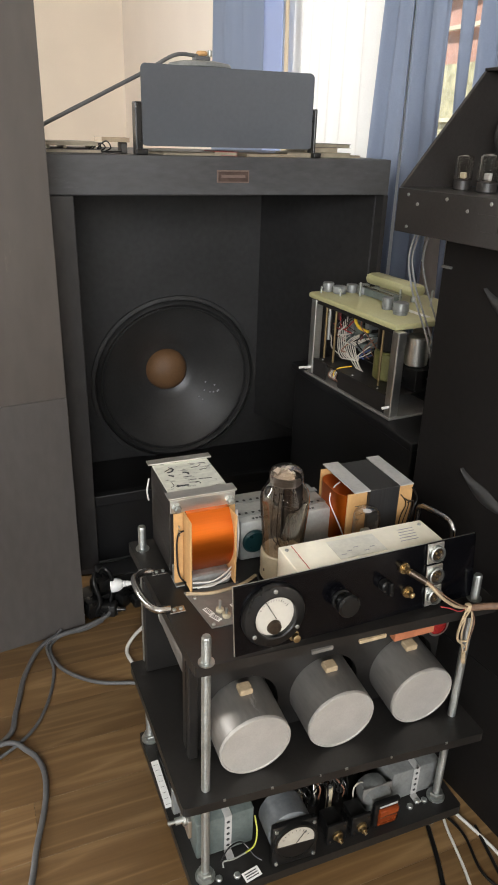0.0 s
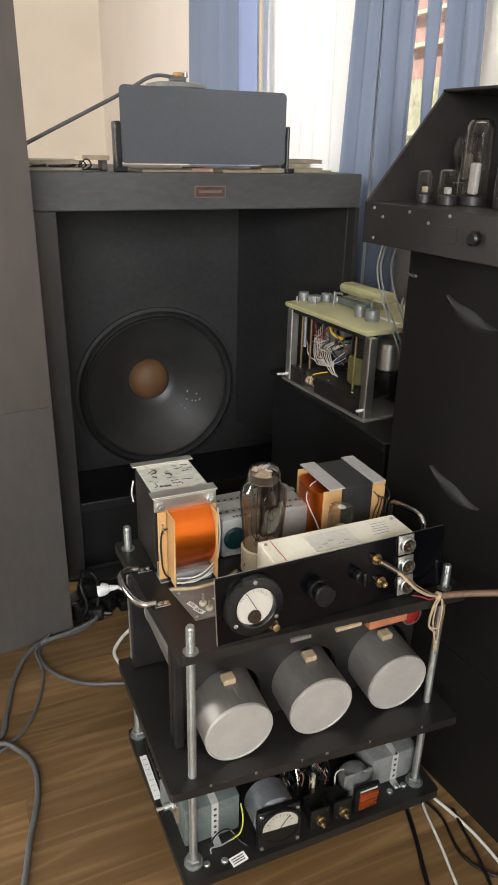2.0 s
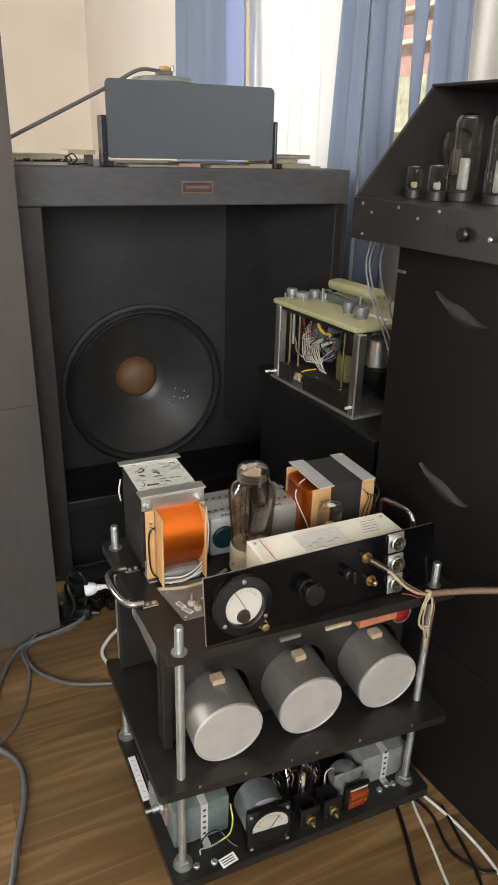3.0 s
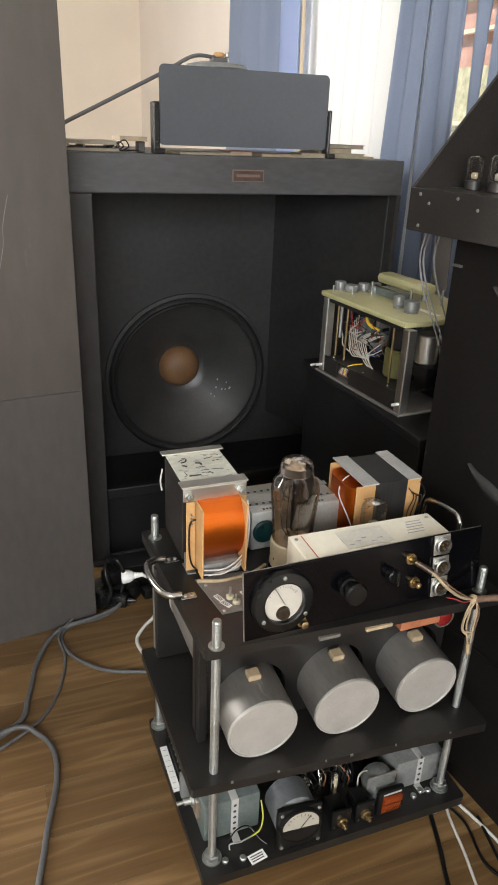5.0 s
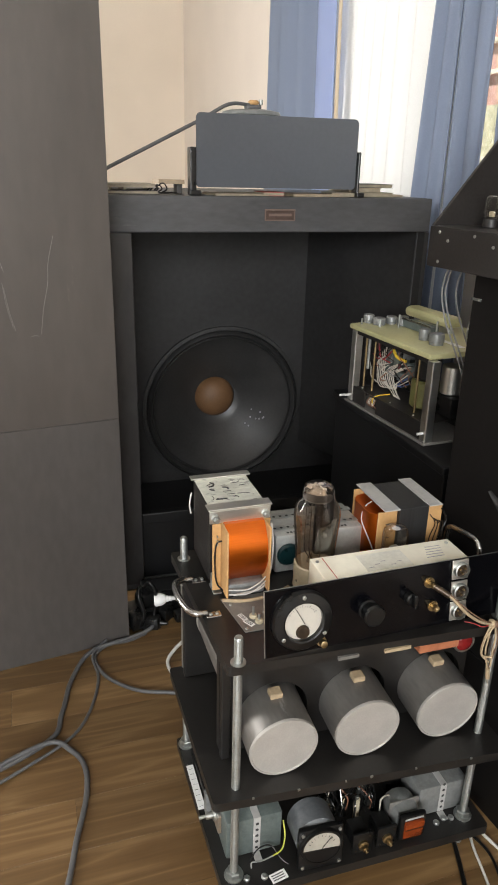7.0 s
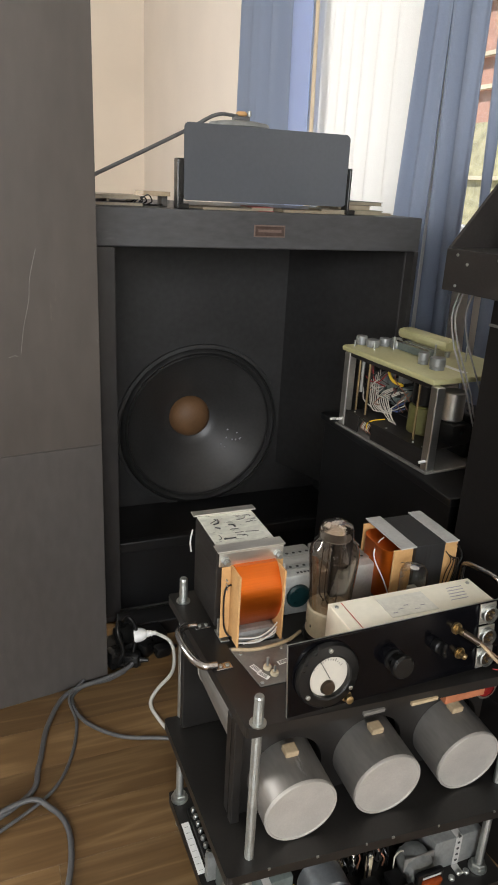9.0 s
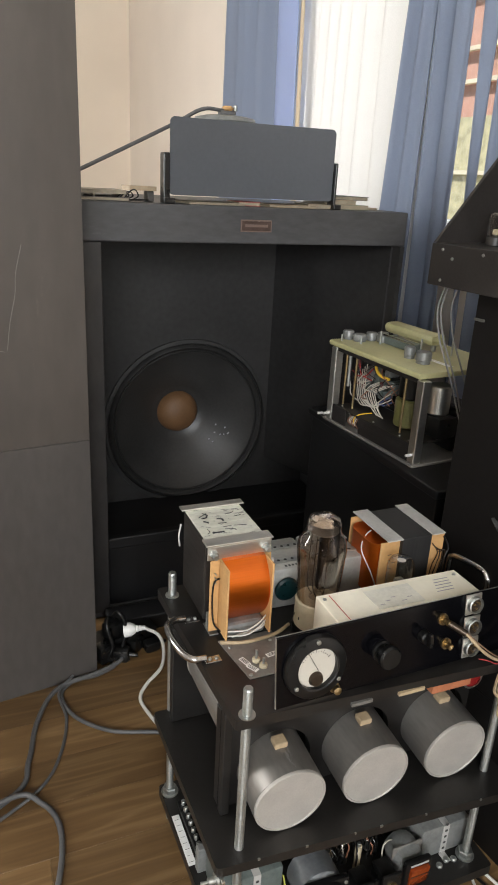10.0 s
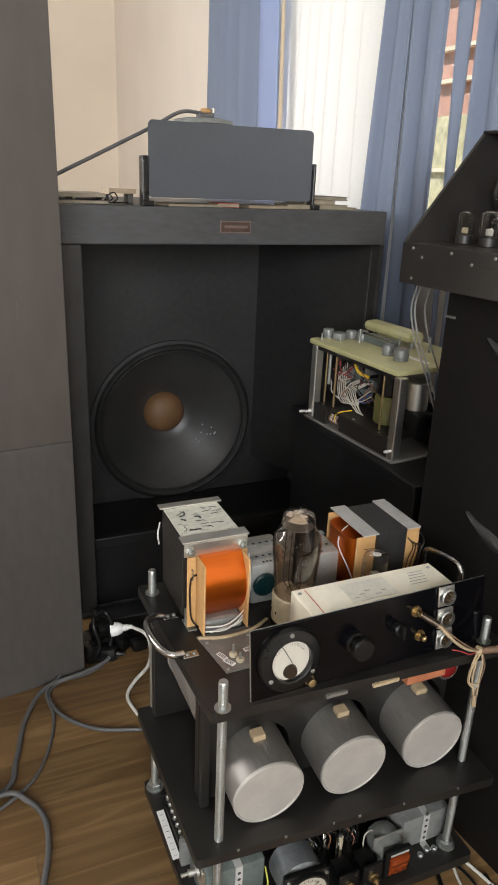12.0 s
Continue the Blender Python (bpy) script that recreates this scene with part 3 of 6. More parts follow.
woofer(spk, (WX, BY, WZ), WR, None, DUSTCAP)
mp_ = part("maker_plate", boxm((0.549, SY - 0.002, 0.995), (0.627, SY, 1.022), 0.001), COPPERTRIM, spk, "small bronze maker's plate with a copper rim")
part("plate_field", boxm((0.552, SY - 0.003, 0.998), (0.624, SY - 0.0021, 1.019)), PLATE, mp_)
part("print_bar", boxm((0.559, SY - 0.0036, 1.006), (0.617, SY - 0.0031, 1.012)), COPPERTRIM, mp_)

# horn box on the cabinet
horn = thing("horn_speaker", "black horn speaker box with curved front in side brackets", "loudspeaker", at(0.58, 1.7, SZ))


def bowed(x0, x1, y0, y1, z0, z1, bow, r=0.012, n=28):
    """A box with rounded upright corners, seen from the front, whose front curves inward between its ends."""
    bm = bmesh.new()
    us = sorted({k / n for k in range(n + 1)} | {f / (x1 - x0) for f in (0.0008, 0.003, 0.006, 0.009, 0.012)} | {1 - f / (x1 - x0) for f in (0.0008, 0.003, 0.006, 0.009, 0.012)})
    rows = []
    for u in us:
        x = x0 + (x1 - x0) * u
        e = max(0.0, r - min(x - x0, x1 - x))
        dz = r - math.sqrt(max(0.0, r * r - e * e))
        yf = y0 + bow * (1 - (2 * u - 1) ** 2)
        xb = x0 + 0.06 + (x1 - x0 - 0.12) * u
        rows.append([bm.verts.new(p) for p in ((x, yf, z0 + dz * 0.5), (x, yf, z1 - dz), (xb, y1, z1 - dz), (xb, y1, z0 + dz * 0.5))])
    for a, b in zip(rows, rows[1:]):
        for k in range(4):
            j = (k + 1) % 4
            bm.faces.new((a[k], b[k], b[j], a[j]))
    bm.faces.new(rows[0])
    bm.faces.new(rows[-1][::-1])
    return bm


part("body", bowed(0.388, 0.795, 1.61, 1.80, 1.068, 1.228, 0.012), HAZEDHORN, horn, smooth=True)
for x0, x1 in ((0.372, 0.387), (0.7955, 0.803)):
    part("bracket", boxm((x0, 1.60, 1.05), (x1, 1.632, 1.155), 0.003), BLACKPLASTIC, horn)
    part("foot", boxm((x0 - 0.004, 1.585, 1.0505), (x1 + 0.008, 1.6, 1.062), 0.002), BLACKPLASTIC, horn)

puck = thing("cable_adapter", "pale round cable adapter lying on the black horn box", "adapter", at(0.60, 1.70, 1.228))
part("body", lathe(bmesh.new(), [(0, 0), (0.07, 0), (0.074, 0.004), (0.07, 0.012), (0.05, 0.016), (0, 0.017)], (0.553, 1.72, 1.2285), "z", 32), HAMMER, puck, smooth=True)
part("plug", boxm((0.536, 1.70, 1.246), (0.574, 1.725, 1.256), 0.003), RUBBER, puck)
part("plug_cap", cyl(bmesh.new(), (0.556, 1.712, 1.2562), 0.013, 0.010, "z", 20, 0.003), CARD, puck, "dull tan plug cap", smooth=True)
part("plug_screw", cyl(bmesh.new(), (0.573, 1.706, 1.2562), 0.005, 0.012, "z", 12, 0.001), ZINC, puck, smooth=True)
part("cord", tube(bmesh.new(), [(0.545, 1.71, 1.256), (0.49, 1.70, 1.254), (0.42, 1.69, 1.218), (0.30, 1.66, 1.160), (0.17, 1.66, 1.095), (0.12, 1.70, 1.06), (0.05, 1.75, 0.9), (0.03, 1.77, 0.4), (0.02, 1.78, 0.006)], 0.0042), RUBBER, puck, smooth=True)

# flat things on the cabinet top
MAGS = [mat("magazine_" + n, c, 0.5, vary=0.25, scale=30) for n, c in (("tan", (0.34, 0.26, 0.17)), ("cream", (0.27, 0.23, 0.165)), ("red", (0.35, 0.06, 0.05)), ("olive", (0.20, 0.20, 0.13)), ("dark", (0.05, 0.045, 0.04)))]


def book(cx, cy, z, wx, wy, h, rz, k, label):
    b = thing("magazine", label, "magazine", at(cx, cy, z, rz), "magazines on the cabinet", world_parts=False)
    part("page_block", boxm((-wx / 2 + 0.002, -wy / 2 + 0.002, 0.0012), (wx / 2 - 0.002, wy / 2 - 0.002, h - 0.0012)), MAGS[1], b)
    part("cover", boxm((-wx / 2, -wy / 2, 0), (wx / 2, wy / 2, 0.001)), MAGS[k], b)
    part("cover", boxm((-wx / 2, -wy / 2, h - 0.001), (wx / 2, wy / 2, h)), MAGS[k], b)


for cx, cy, z, w, d, h, rz, k, label in (
        (0.236, 1.69, 0.0, 0.125, 0.15, 0.008, 2, 4, "thin dark magazine lying on the black cabinet"),
        (0.238, 1.69, 0.0145, 0.118, 0.14, 0.008, -1, 1, "thin cream magazine raised on spacers"),
        (0.50, 1.665, 0.0, 0.15, 0.12, 0.005, 5, 1, "thin cream magazine under the horn box"),
        (0.585, 1.66, 0.0, 0.055, 0.10, 0.009, -4, 2, "small red booklet under the horn box"),
        (0.69, 1.665, 0.0, 0.13, 0.12, 0.006, 3, 0, "thin tan magazine under the horn box"),
        (0.775, 1.66, 0.0, 0.07, 0.10, 0.010, -6, 1, "small cream booklet under the horn box"),
        (0.855, 1.70, 0.0, 0.12, 0.14, 0.011, 2, 3, "olive magazine lying on the black cabinet"),
        (0.84, 1.70, 0.0115, 0.09, 0.13, 0.010, -3, 0, "tan magazine in a small stack"),
        (0.858, 1.70, 0.0220, 0.115, 0.13, 0.009, 1, 4, "dark magazine on top of a small stack"),
        (0.935, 1.71, 0.0, 0.055, 0.11, 0.005, -5, 0, "thin tan leaflet on the black cabinet")):
    book(cx, cy, SZ + 0.0005 + z, w, d, h, rz, k, label)
for x in (0.188, 0.222, 0.285):
    tagged(part("spacer", boxm((x, 1.63, SZ + 0.009), (x + 0.006, 1.74, SZ + 0.0148), 0.001), MAGS[1], None), "small pale spacer strip between two magazines", "spacer", "spacers on the cabinet")
tagged(part("wooden_slat", slab(bmesh.new(), [(0.294, 1.66), (0.306, 1.642), (0.368, 1.645), (0.368, 1.70), (0.300, 1.70)], SZ + 0.0235, SZ + 0.033), MAGS[0], None), "short dark wooden slat across the papers", "slat")
tagged(part("slat_rest", boxm((0.352, 1.66, SZ + 0.0005), (0.366, 1.70, SZ + 0.0232), 0.002), MAGS[4], None), "dark block under the wooden slat", "block")
lw = thing("loose_wire", "thin dark wire tangled on the cabinet top", "wire", at(0.30, 1.63, SZ))
for dx, dz in ((0.0, 0.0), (0.012, 0.004), (-0.009, -0.003)):
    part("strand", tube(bmesh.new(), [(0.278 + dx, 1.635, SZ + 0.003), (0.290 + dx, 1.628, SZ + 0.016 + dz), (0.303 + dx, 1.630, SZ + 0.021 + dz), (0.311 + dx, 1.632, SZ + 0.012), (0.300 + dx, 1.630, SZ + 0.004), (0.335 + dx, 1.632, SZ + 0.005)], 0.0016, 6), BLACKPLASTIC, lw, smooth=True)

# ---- tall dark cabinet at the near end of the row ----
tall = thing("tall_cabinet", "tall grey-brown painted plywood cabinet with scuffed front", "cabinet", at(0.158, 1.386, 0, 7.5), world_parts=False)
part("body", boxm((-0.75, 0.0185, 0.0), (-0.003, 0.18, 2.2), 0.003), GREYBOARD, tall)
part("lower_panel", boxm((-0.75, 0.0, 0.0), (0, 0.018, 0.5888), 0.0008), GREYBOARDLOW, tall, "blue-grey painted lower panel")
part("upper_panel", boxm((-0.75, 0.0, 0.5895), (0, 0.018, 2.2), 0.0008), GREYBOARD, tall)

# ---- dark tower with the tube amplifier ----
TW = at(0.69, 0.91, 0, -90 + 7.0)
tower = thing("speaker_tower", "tall black speaker tower with two crescents for lit side recesses", "loudspeaker", TW, world_parts=False)
# local: x runs along the face towards the room's south, y into the tower
part("body", boxm((0.0, 0.012, 0.0), (0.62, 0.40, 0.9665), 0.004), BLACKTOWER, tower)
part("face_board", boxm((0.0, 0.0, 0.30), (0.62, 0.0115, 0.9665), 0.002), BLACKTOWER, tower)
part("base_board", boxm((0.0, 0.0, 0.0), (0.62, 0.0115, 0.298), 0.002), BLACKTOWER, tower)

amp = thing("tube_amplifier", "black tube amplifier with hooded back standing on the tower", "amplifier", at(0.63, 0.965, 0.9455, -83), world_parts=False)
part("chassis", boxm((0.0, 0.0, 0.0215), (0.42, 0.33, 0.085), 0.001), AMPBLACK, amp, "black chassis box with screw heads")
side = bmesh.new()
slab(side, [(0.002, 0.0), (0.143, 0.165), (0.33, 0.165), (0.33, 0.0)], 0, 0.006, pose(0, 0, 0.0855, 90, 0, 90))
part("hood_side", side, AMPBLACK, amp)
side = bmesh.new()
slab(side, [(0.002, 0.0), (0.143, 0.165), (0.33, 0.165), (0.33, 0.0)], 0, 0.006, pose(0.414, 0, 0.0855, 90, 0, 90))
part("hood_side", side, AMPBLACK, amp)
part("hood_roof", boxm((0.0, 0.143, 0.2507), (0.42, 0.33, 0.2555), 0.001), AMPBLACK, amp)
part("hood_back", boxm((0.0065, 0.324, 0.0855), (0.4135, 0.33, 0.251)), AMPBLACK, amp)
for x, z in ((0.025, 0.077), (0.028, 0.031), (0.047, 0.065), (0.107, 0.077), (0.149, 0.065), (0.19, 0.078)):
    part("screw", lathe(bmesh.new(), [(0, -0.0022), (0.0022, -0.0015), (0.0028, 0.0005)], (x, 0, z), "y", 12), ZINC, amp)
part("type_plate", boxm((0.170, -0.0012, 0.042), (0.208, -0.0002, 0.064), 0.0004), AMPBLACK, amp, "small bronze type plate")
part("knob", cyl(bmesh.new(), (0.246, -0.001, 0.054), 0.010, -0.014, "y", 24, 0.003), BLACKPLASTIC, amp, smooth=True)
part("toggle", cyl(bmesh.new(), (0.31, -0.001, 0.055), 0.004, -0.03, "y", 12, 0.002), CHROME, amp, smooth=True)


def bulb(profile, base=(0, 0, 0), seg=32):
    return lathe(bmesh.new(), profile, base, "z", seg)


def small_tube(name, m, r, h, group, label, base=True, inner=None, top=0.66, basemat=None):
    t = thing(name, label, "vacuum tube", m, group, world_parts=False)
    z0 = 0.012 if base else 0.002
    part("base", cyl(bmesh.new(), (0, 0, 0), r * 0.97, z0 + 0.002, "z", 20, 0.001), basemat or BLACKPLASTIC, t, smooth=True)
    part("bulb", bulb([(r * 0.8, z0), (r, z0 + 0.003), (r, h * 0.84), (r * 0.94, h * 0.92), (r * 0.74, h * 0.975), (r * 0.3, h), (0, h)], seg=28), GLASS, t, smooth=True)
    part("anode", boxm((-r * 0.36, -r * 0.25, z0 + 0.004), (r * 0.36, r * 0.25, h * top), r * 0.15), inner or ANODE, t)
    part("getter", lathe(bmesh.new(), [(r * 0.34, h * 0.948), (r * 0.2, h * 0.957), (0, h * 0.962)], seg=9), FLECK, t, "silvery getter film", smooth=True)
    return t


MA = at(0.63, 0.965, 0.9455 + 0.0853, -83)
for x, y, r, h, inner in ((0.0555, 0.075, 0.0135, 0.050, CERAMIC), (0.105, 0.075, 0.0155, 0.053, BARGREY), (0.120, 0.113, 0.0215, 0.124, BARGREY), (0.190, 0.113, 0.0215, 0.124, BARGREY)):
    small_tube("vacuum_tube", MA @ pose(x, y, 0), r, h, "tubes of the amplifier", "clear glass vacuum tube on the black amplifier", inner=inner, top=0.5, basemat=AMPBLACK)
for x, y in ((0.046, 0.170), (0.150, 0.205)):
    g = thing("globe_tube", "dull pear-shaped glass tube behind the others", "vacuum tube", MA @ pose(x, y, 0), "tubes of the amplifier", world_parts=False)
    part("base", cyl(bmesh.new(), (0, 0, 0), 0.017, 0.03, "z", 20, 0.002), BLACKPLASTIC, g, smooth=True)
    part("bulb", bulb([(0.014, 0.03), (0.016, 0.05), (0.023, 0.066), (0.025, 0.08), (0.021, 0.098), (0.010, 0.106), (0, 0.108)], seg=28), GLASS, g, smooth=True)
    part("anode", boxm((-0.009, -0.006, 0.035), (0.009, 0.006, 0.075), 0.004), DULLPLATE, g)
drop = thing("hanging_cables", "thin grey cables hanging from the amplifier", "cable", at(0.70, 0.99, 0.95))
GREYCORD = mat("grey_pvc_cord", (0.26, 0.26, 0.25), 0.45, vary=0.1)
for dx, dz in ((0.0, 0.0), (0.007, 0.004), (0.029, 0.004)):
    part("cable", tube(bmesh.new(), [(0.706 + dx, 1.01, 0.966), (0.705 + dx, 1.025, 0.915), (0.721 + dx, 1.03, 0.862 + dz), (0.738 + dx, 1.03, 0.826 + dz), (0.768 + dx, 1.03, 0.766 + dz), (0.80 + dx, 1.035, 0.70), (0.85 + dx, 1.04, 0.62), (0.90 + dx, 1.04, 0.588)], 0.0017, 8), GREYCORD, drop, smooth=True)

WIRES = [mat("wire_" + n, c, 0.5, vary=0.1) for n, c in (("white", (0.44, 0.41, 0.35)), ("yellow", (0.65, 0.42, 0.03)), ("red", (0.30, 0.03, 0.03)), ("brown", (0.22, 0.10, 0.06)), ("blue", (0.04, 0.07, 0.20)))]
REDCAP = mat("dark_red_lacquer", (0.11, 0.03, 0.028), 0.4, vary=0.2, scale=60)

# ---- stand and the open instrument chassis on it ----
stand = thing("black_stand", "plain black box stand under the open radio chassis", "stand", at(0.86, 1.25, 0, 5), world_parts=True)
part("body", boxm((0.735, 0.985, 0.0), (1.0, 1.50, 0.566), 0.003), BLACKDEEP, stand)
part("top_board", boxm((0.722, 0.972, 0.5665), (1.0, 1.50, 0.584), 0.003), BLACKDEEP, stand)

GM = at(0.752, 1.093, 0.5845, 5)
dev = thing("instrument_chassis", "open electronic chassis with cream enamel top and bare wiring", "electronic device", GM, world_parts=False)
GWX, GLY, GH = 0.22, 0.318, 0.178
part("base_plate", boxm((-0.012, -0.012, 0), (GWX, GLY, 0.006), 0.002), DULLPLATE, dev, "dull steel base plate")
part("top_plate", boxm((-0.009, 0.004, GH), (GWX + 0.012, GLY + 0.006, GH + 0.013), 0.005), CREAM, dev, "cream enamelled top plate", smooth=True)
part("under_frame", boxm((-0.005, 0.008, GH - 0.008), (0.002, GLY, GH - 0.0003), 0.001), LAMINATION, dev)
for x, y in ((0, 0), (0, GLY - 0.02), (GWX - 0.015, 0), (GWX - 0.015, GLY - 0.02)):
    part("corner_post", boxm((x - 0.008, y - 0.008, 0.006), (x + 0.012, y + 0.012, GH - 0.0003), 0.002), ALU, dev)
part("side_plate", boxm((-0.006, 0.012, 0.006), (-0.003, 0.185, 0.045), 0.001), LAMINATION, dev, "dark side plate with screws")
part("side_plate", boxm((-0.006, 0.235, 0.006), (-0.003, GLY - 0.03, 0.045), 0.001), LAMINATION, dev, "dark side plate with screws")
part("shelf", boxm((-0.0028, 0.012, 0.040), (0.10, GLY - 0.03, 0.0425), 0.0005), LAMINATION, dev)
for y in (0.03, 0.06, 0.15, 0.27):
    part("screw", lathe(bmesh.new(), [(0.0024, 0), (0.002, 0.0016), (0, 0.002)], (0.008, y, 0.0426), "z", 10), ZINC, dev, smooth=True)
for y in (0.075, 0.247, 0.285):
    part("brass_rod", cyl(bmesh.new(), (0.02, y, 0.0428), 0.0026, GH - 0.044, "z", 10), BRASS, dev, smooth=True)
part("steel_post", cyl(bmesh.new(), (0.02, 0.272, 0.09), 0.0035, GH - 0.091, "z", 10), ZINC, dev, smooth=True)
part("coil", cyl(bmesh.new(), (0.068, 0.108, 0.0428), 0.032, 0.062, "z", 32, 0.004), OLIVE, dev, "olive taped coil", smooth=True)
part("coil_top", cyl(bmesh.new(), (0.068, 0.108, 0.105), 0.028, 0.05, "z", 28, 0.004), BLACKPLASTIC, dev, smooth=True)
part("metal_can", cyl(bmesh.new(), (0.085, 0.043, 0.090), 0.0235, 0.062, "z", 32, 0.003), ALU, dev, "bare metal can", smooth=True)
part("can_mount", boxm((0.06, 0.006, 0.0428), (0.112, 0.070, 0.0898), 0.008), BLACKPLASTIC, dev, smooth=True)
part("dark_transformer", boxm((0.115, 0.02, 0.0065), (0.19, 0.12, 0.10), 0.006), BLACKPLASTIC, dev)
part("inner_back", boxm((0.102, 0.142, 0.043), (0.106, 0.31, GH - 0.002)), BLACKPLASTIC, dev)
for y, z, w, h in ((0.262, 0.12, 0.018, 0.03), (0.232, 0.11, 0.024, 0.028), (0.20, 0.135, 0.016, 0.02), (0.285, 0.095, 0.02, 0.03), (0.245, 0.145, 0.022, 0.02), (0.215, 0.08, 0.02, 0.02), (0.18, 0.105, 0.02, 0.03)):
    part("component", boxm((0.07, y - w / 2, z - h / 2), (0.1015, y + w / 2, z + h / 2), 0.003), HAMMERDARK if w > 0.019 else HAMMER, dev, "grey plastic component", smooth=True)
for y, z in ((0.27, 0.15), (0.225, 0.15), (0.26, 0.085), (0.195, 0.10), (0.285, 0.13)):
    part("resistor", cyl(bmesh.new(), (0.055, y, z), 0.0042, 0.017, "z", 12, 0.001), REDCAP, dev, "dark red tubular component", smooth=True)
for k in range(6):
    e = 0.0075 * k
    part("wire", tube(bmesh.new(), [(0.062, 0.212 - 1.3 * e, 0.112 + 0.003 * (k % 3)), (0.05 - e * 0.3, 0.230 - 1.1 * e, 0.098), (0.045, 0.240 - e, 0.076 + e * 0.3), (0.045, 0.216 - e * 0.9, 0.058 - 0.004 * (k % 2)), (0.04, 0.182 - e * 0.6, 0.045)], 0.0012, 6, 6), WIRES[0], dev, smooth=True)
for k in range(5):
    e = 0.0075 * k
    part("wire", tube(bmesh.new(), [(0.06, 0.290 - e, 0.112 + e), (0.05, 0.277 - e, 0.09), (0.045, 0.266 - e, 0.066), (0.045, 0.250 - 2 * e, 0.05 + e * 0.3), (0.05, 0.222 - e, 0.054 + e * 0.6)], 0.0012, 6, 6), WIRES[0], dev, smooth=True)
for k in range(4):
    e = 0.006 * k
    part("wire", tube(bmesh.new(), [(0.055, 0.160 - e * 0.4, 0.100 - e), (0.05, 0.175, 0.086 - e), (0.05, 0.195 - e, 0.070), (0.05, 0.205, 0.060)], 0.0012, 6, 6), WIRES[4] if k % 2 else WIRES[0], dev, smooth=True)
part("wire", tube(bmesh.new(), [(0.05, 0.310, 0.085), (0.04, 0.300, 0.10), (0.04, 0.290, 0.088), (0.04, 0.285, 0.066), (0.05, 0.265, 0.052)], 0.0015, 6, 6), WIRES[0], dev, smooth=True)
part("wire", tube(bmesh.new(), [(0.05, 0.215, 0.158), (0.045, 0.207, 0.145), (0.045, 0.190, 0.134), (0.05, 0.165, 0.131)], 0.0034, 8, 6), WIRES[1], dev, "thick yellow lead", smooth=True)
part("wire", tube(bmesh.new(), [(0.05, 0.275, 0.140), (0.045, 0.262, 0.122), (0.045, 0.245, 0.118), (0.05, 0.222, 0.142)], 0.0016, 6, 6), WIRES[2], dev, smooth=True)
part("wire", tube(bmesh.new(), [(0.05, 0.300, 0.118), (0.045, 0.275, 0.113), (0.045, 0.25, 0.116), (0.05, 0.225, 0.113)], 0.0014, 6, 6), WIRES[2], dev, smooth=True)
part("wire", tube(bmesh.new(), [(0.03, 0.186, 0.05), (0.005, 0.196, 0.046), (-0.002, 0.206, 0.035), (0.0, 0.208, 0.02)], 0.0014, 6, 6), WIRES[1], dev, smooth=True)
tang = random.Random(12)
for k in range(15):
    y0, z0 = tang.uniform(0.15, 0.295), tang.uniform(0.055, 0.12)
    y1, z1 = y0 + tang.uniform(-0.05, 0.05), tang.uniform(0.05, 0.16)
    y1 = min(max(y1, 0.145), 0.30)
    x0 = tang.uniform(0.03, 0.066)
    part("wire", tube(bmesh.new(), [(x0 + 0.02, y0, z0), (x0, y0 * 0.7 + y1 * 0.3 + tang.uniform(-0.012, 0.012), z0 * 0.6 + z1 * 0.4), (x0 - 0.004, y0 * 0.3 + y1 * 0.7 + tang.uniform(-0.012, 0.012), z0 * 0.3 + z1 * 0.7), (x0 + 0.02, y1, z1)], tang.uniform(0.0008, 0.0014), 6, 5), (WIRES[3], WIRES[0], BLACKPLASTIC, WIRES[3], BRONZE, HAMMER)[k % 6], dev, smooth=True)
part("relay", boxm((0.006, 0.19, 0.008), (0.04, 0.235, 0.038), 0.004), BLACKPLASTIC, dev, smooth=True)
for k in range(7):
    part("lead", tube(bmesh.new(), [(0.004, 0.196 + 0.005 * k, 0.012 + 0.004 * (k % 3)), (-0.003, 0.198 + 0.005 * k, 0.022), (0.004, 0.200 + 0.0045 * k, 0.034)], 0.001, 6, 4), WIRES[0] if k % 3 else WIRES[3], dev, smooth=True)
for i, (x, y, r, h) in enumerate(((0.036, 0.312, 0.013, 0.020), (0.048, 0.284, 0.016, 0.016), (0.082, 0.285, 0.013, 0.018), (0.098, 0.262, 0.015, 0.016), (0.115, 0.285, 0.013, 0.016), (0.056, 0.118, 0.012, 0.024), (0.054, 0.072, 0.0165, 0.024))):
    part("knob", lathe(bmesh.new(), [(0, 0.0), (r * 0.9, 0), (r * 0.9, h * 0.25), (r, h * 0.3), (r * 0.98, h * 0.9), (r * 0.9, h), (0, h)], (x, y, GH + 0.0132), "z", 20), HAMMER, dev, "grey plastic knob", smooth=True)
part("carry_handle", boxm((0.128, 0.135, GH + 0.027), (0.172, 0.305, GH + 0.052), 0.011), CREAM, dev, "thick cream carrying handle", smooth=True)
for y in (0.155, 0.285):
    part("handle_post", cyl(bmesh.new(), (0.153, y, GH + 0.013), 0.006, 0.016, "z", 14), ZINC, dev, smooth=True)
part("chrome_frame", boxm((0.090, 0.15, GH + 0.0132), (0.118, 0.25, GH + 0.030), 0.002), HAMMERDARK, dev)
part("frame_bar", boxm((0.088, 0.148, GH + 0.0302), (0.094, 0.252, GH + 0.034), 0.001), CHROME, dev)
part("label_strip", boxm((0.085, 0.03, GH + 0.0131), (0.098, 0.11, GH + 0.0137)), WHITE, dev)
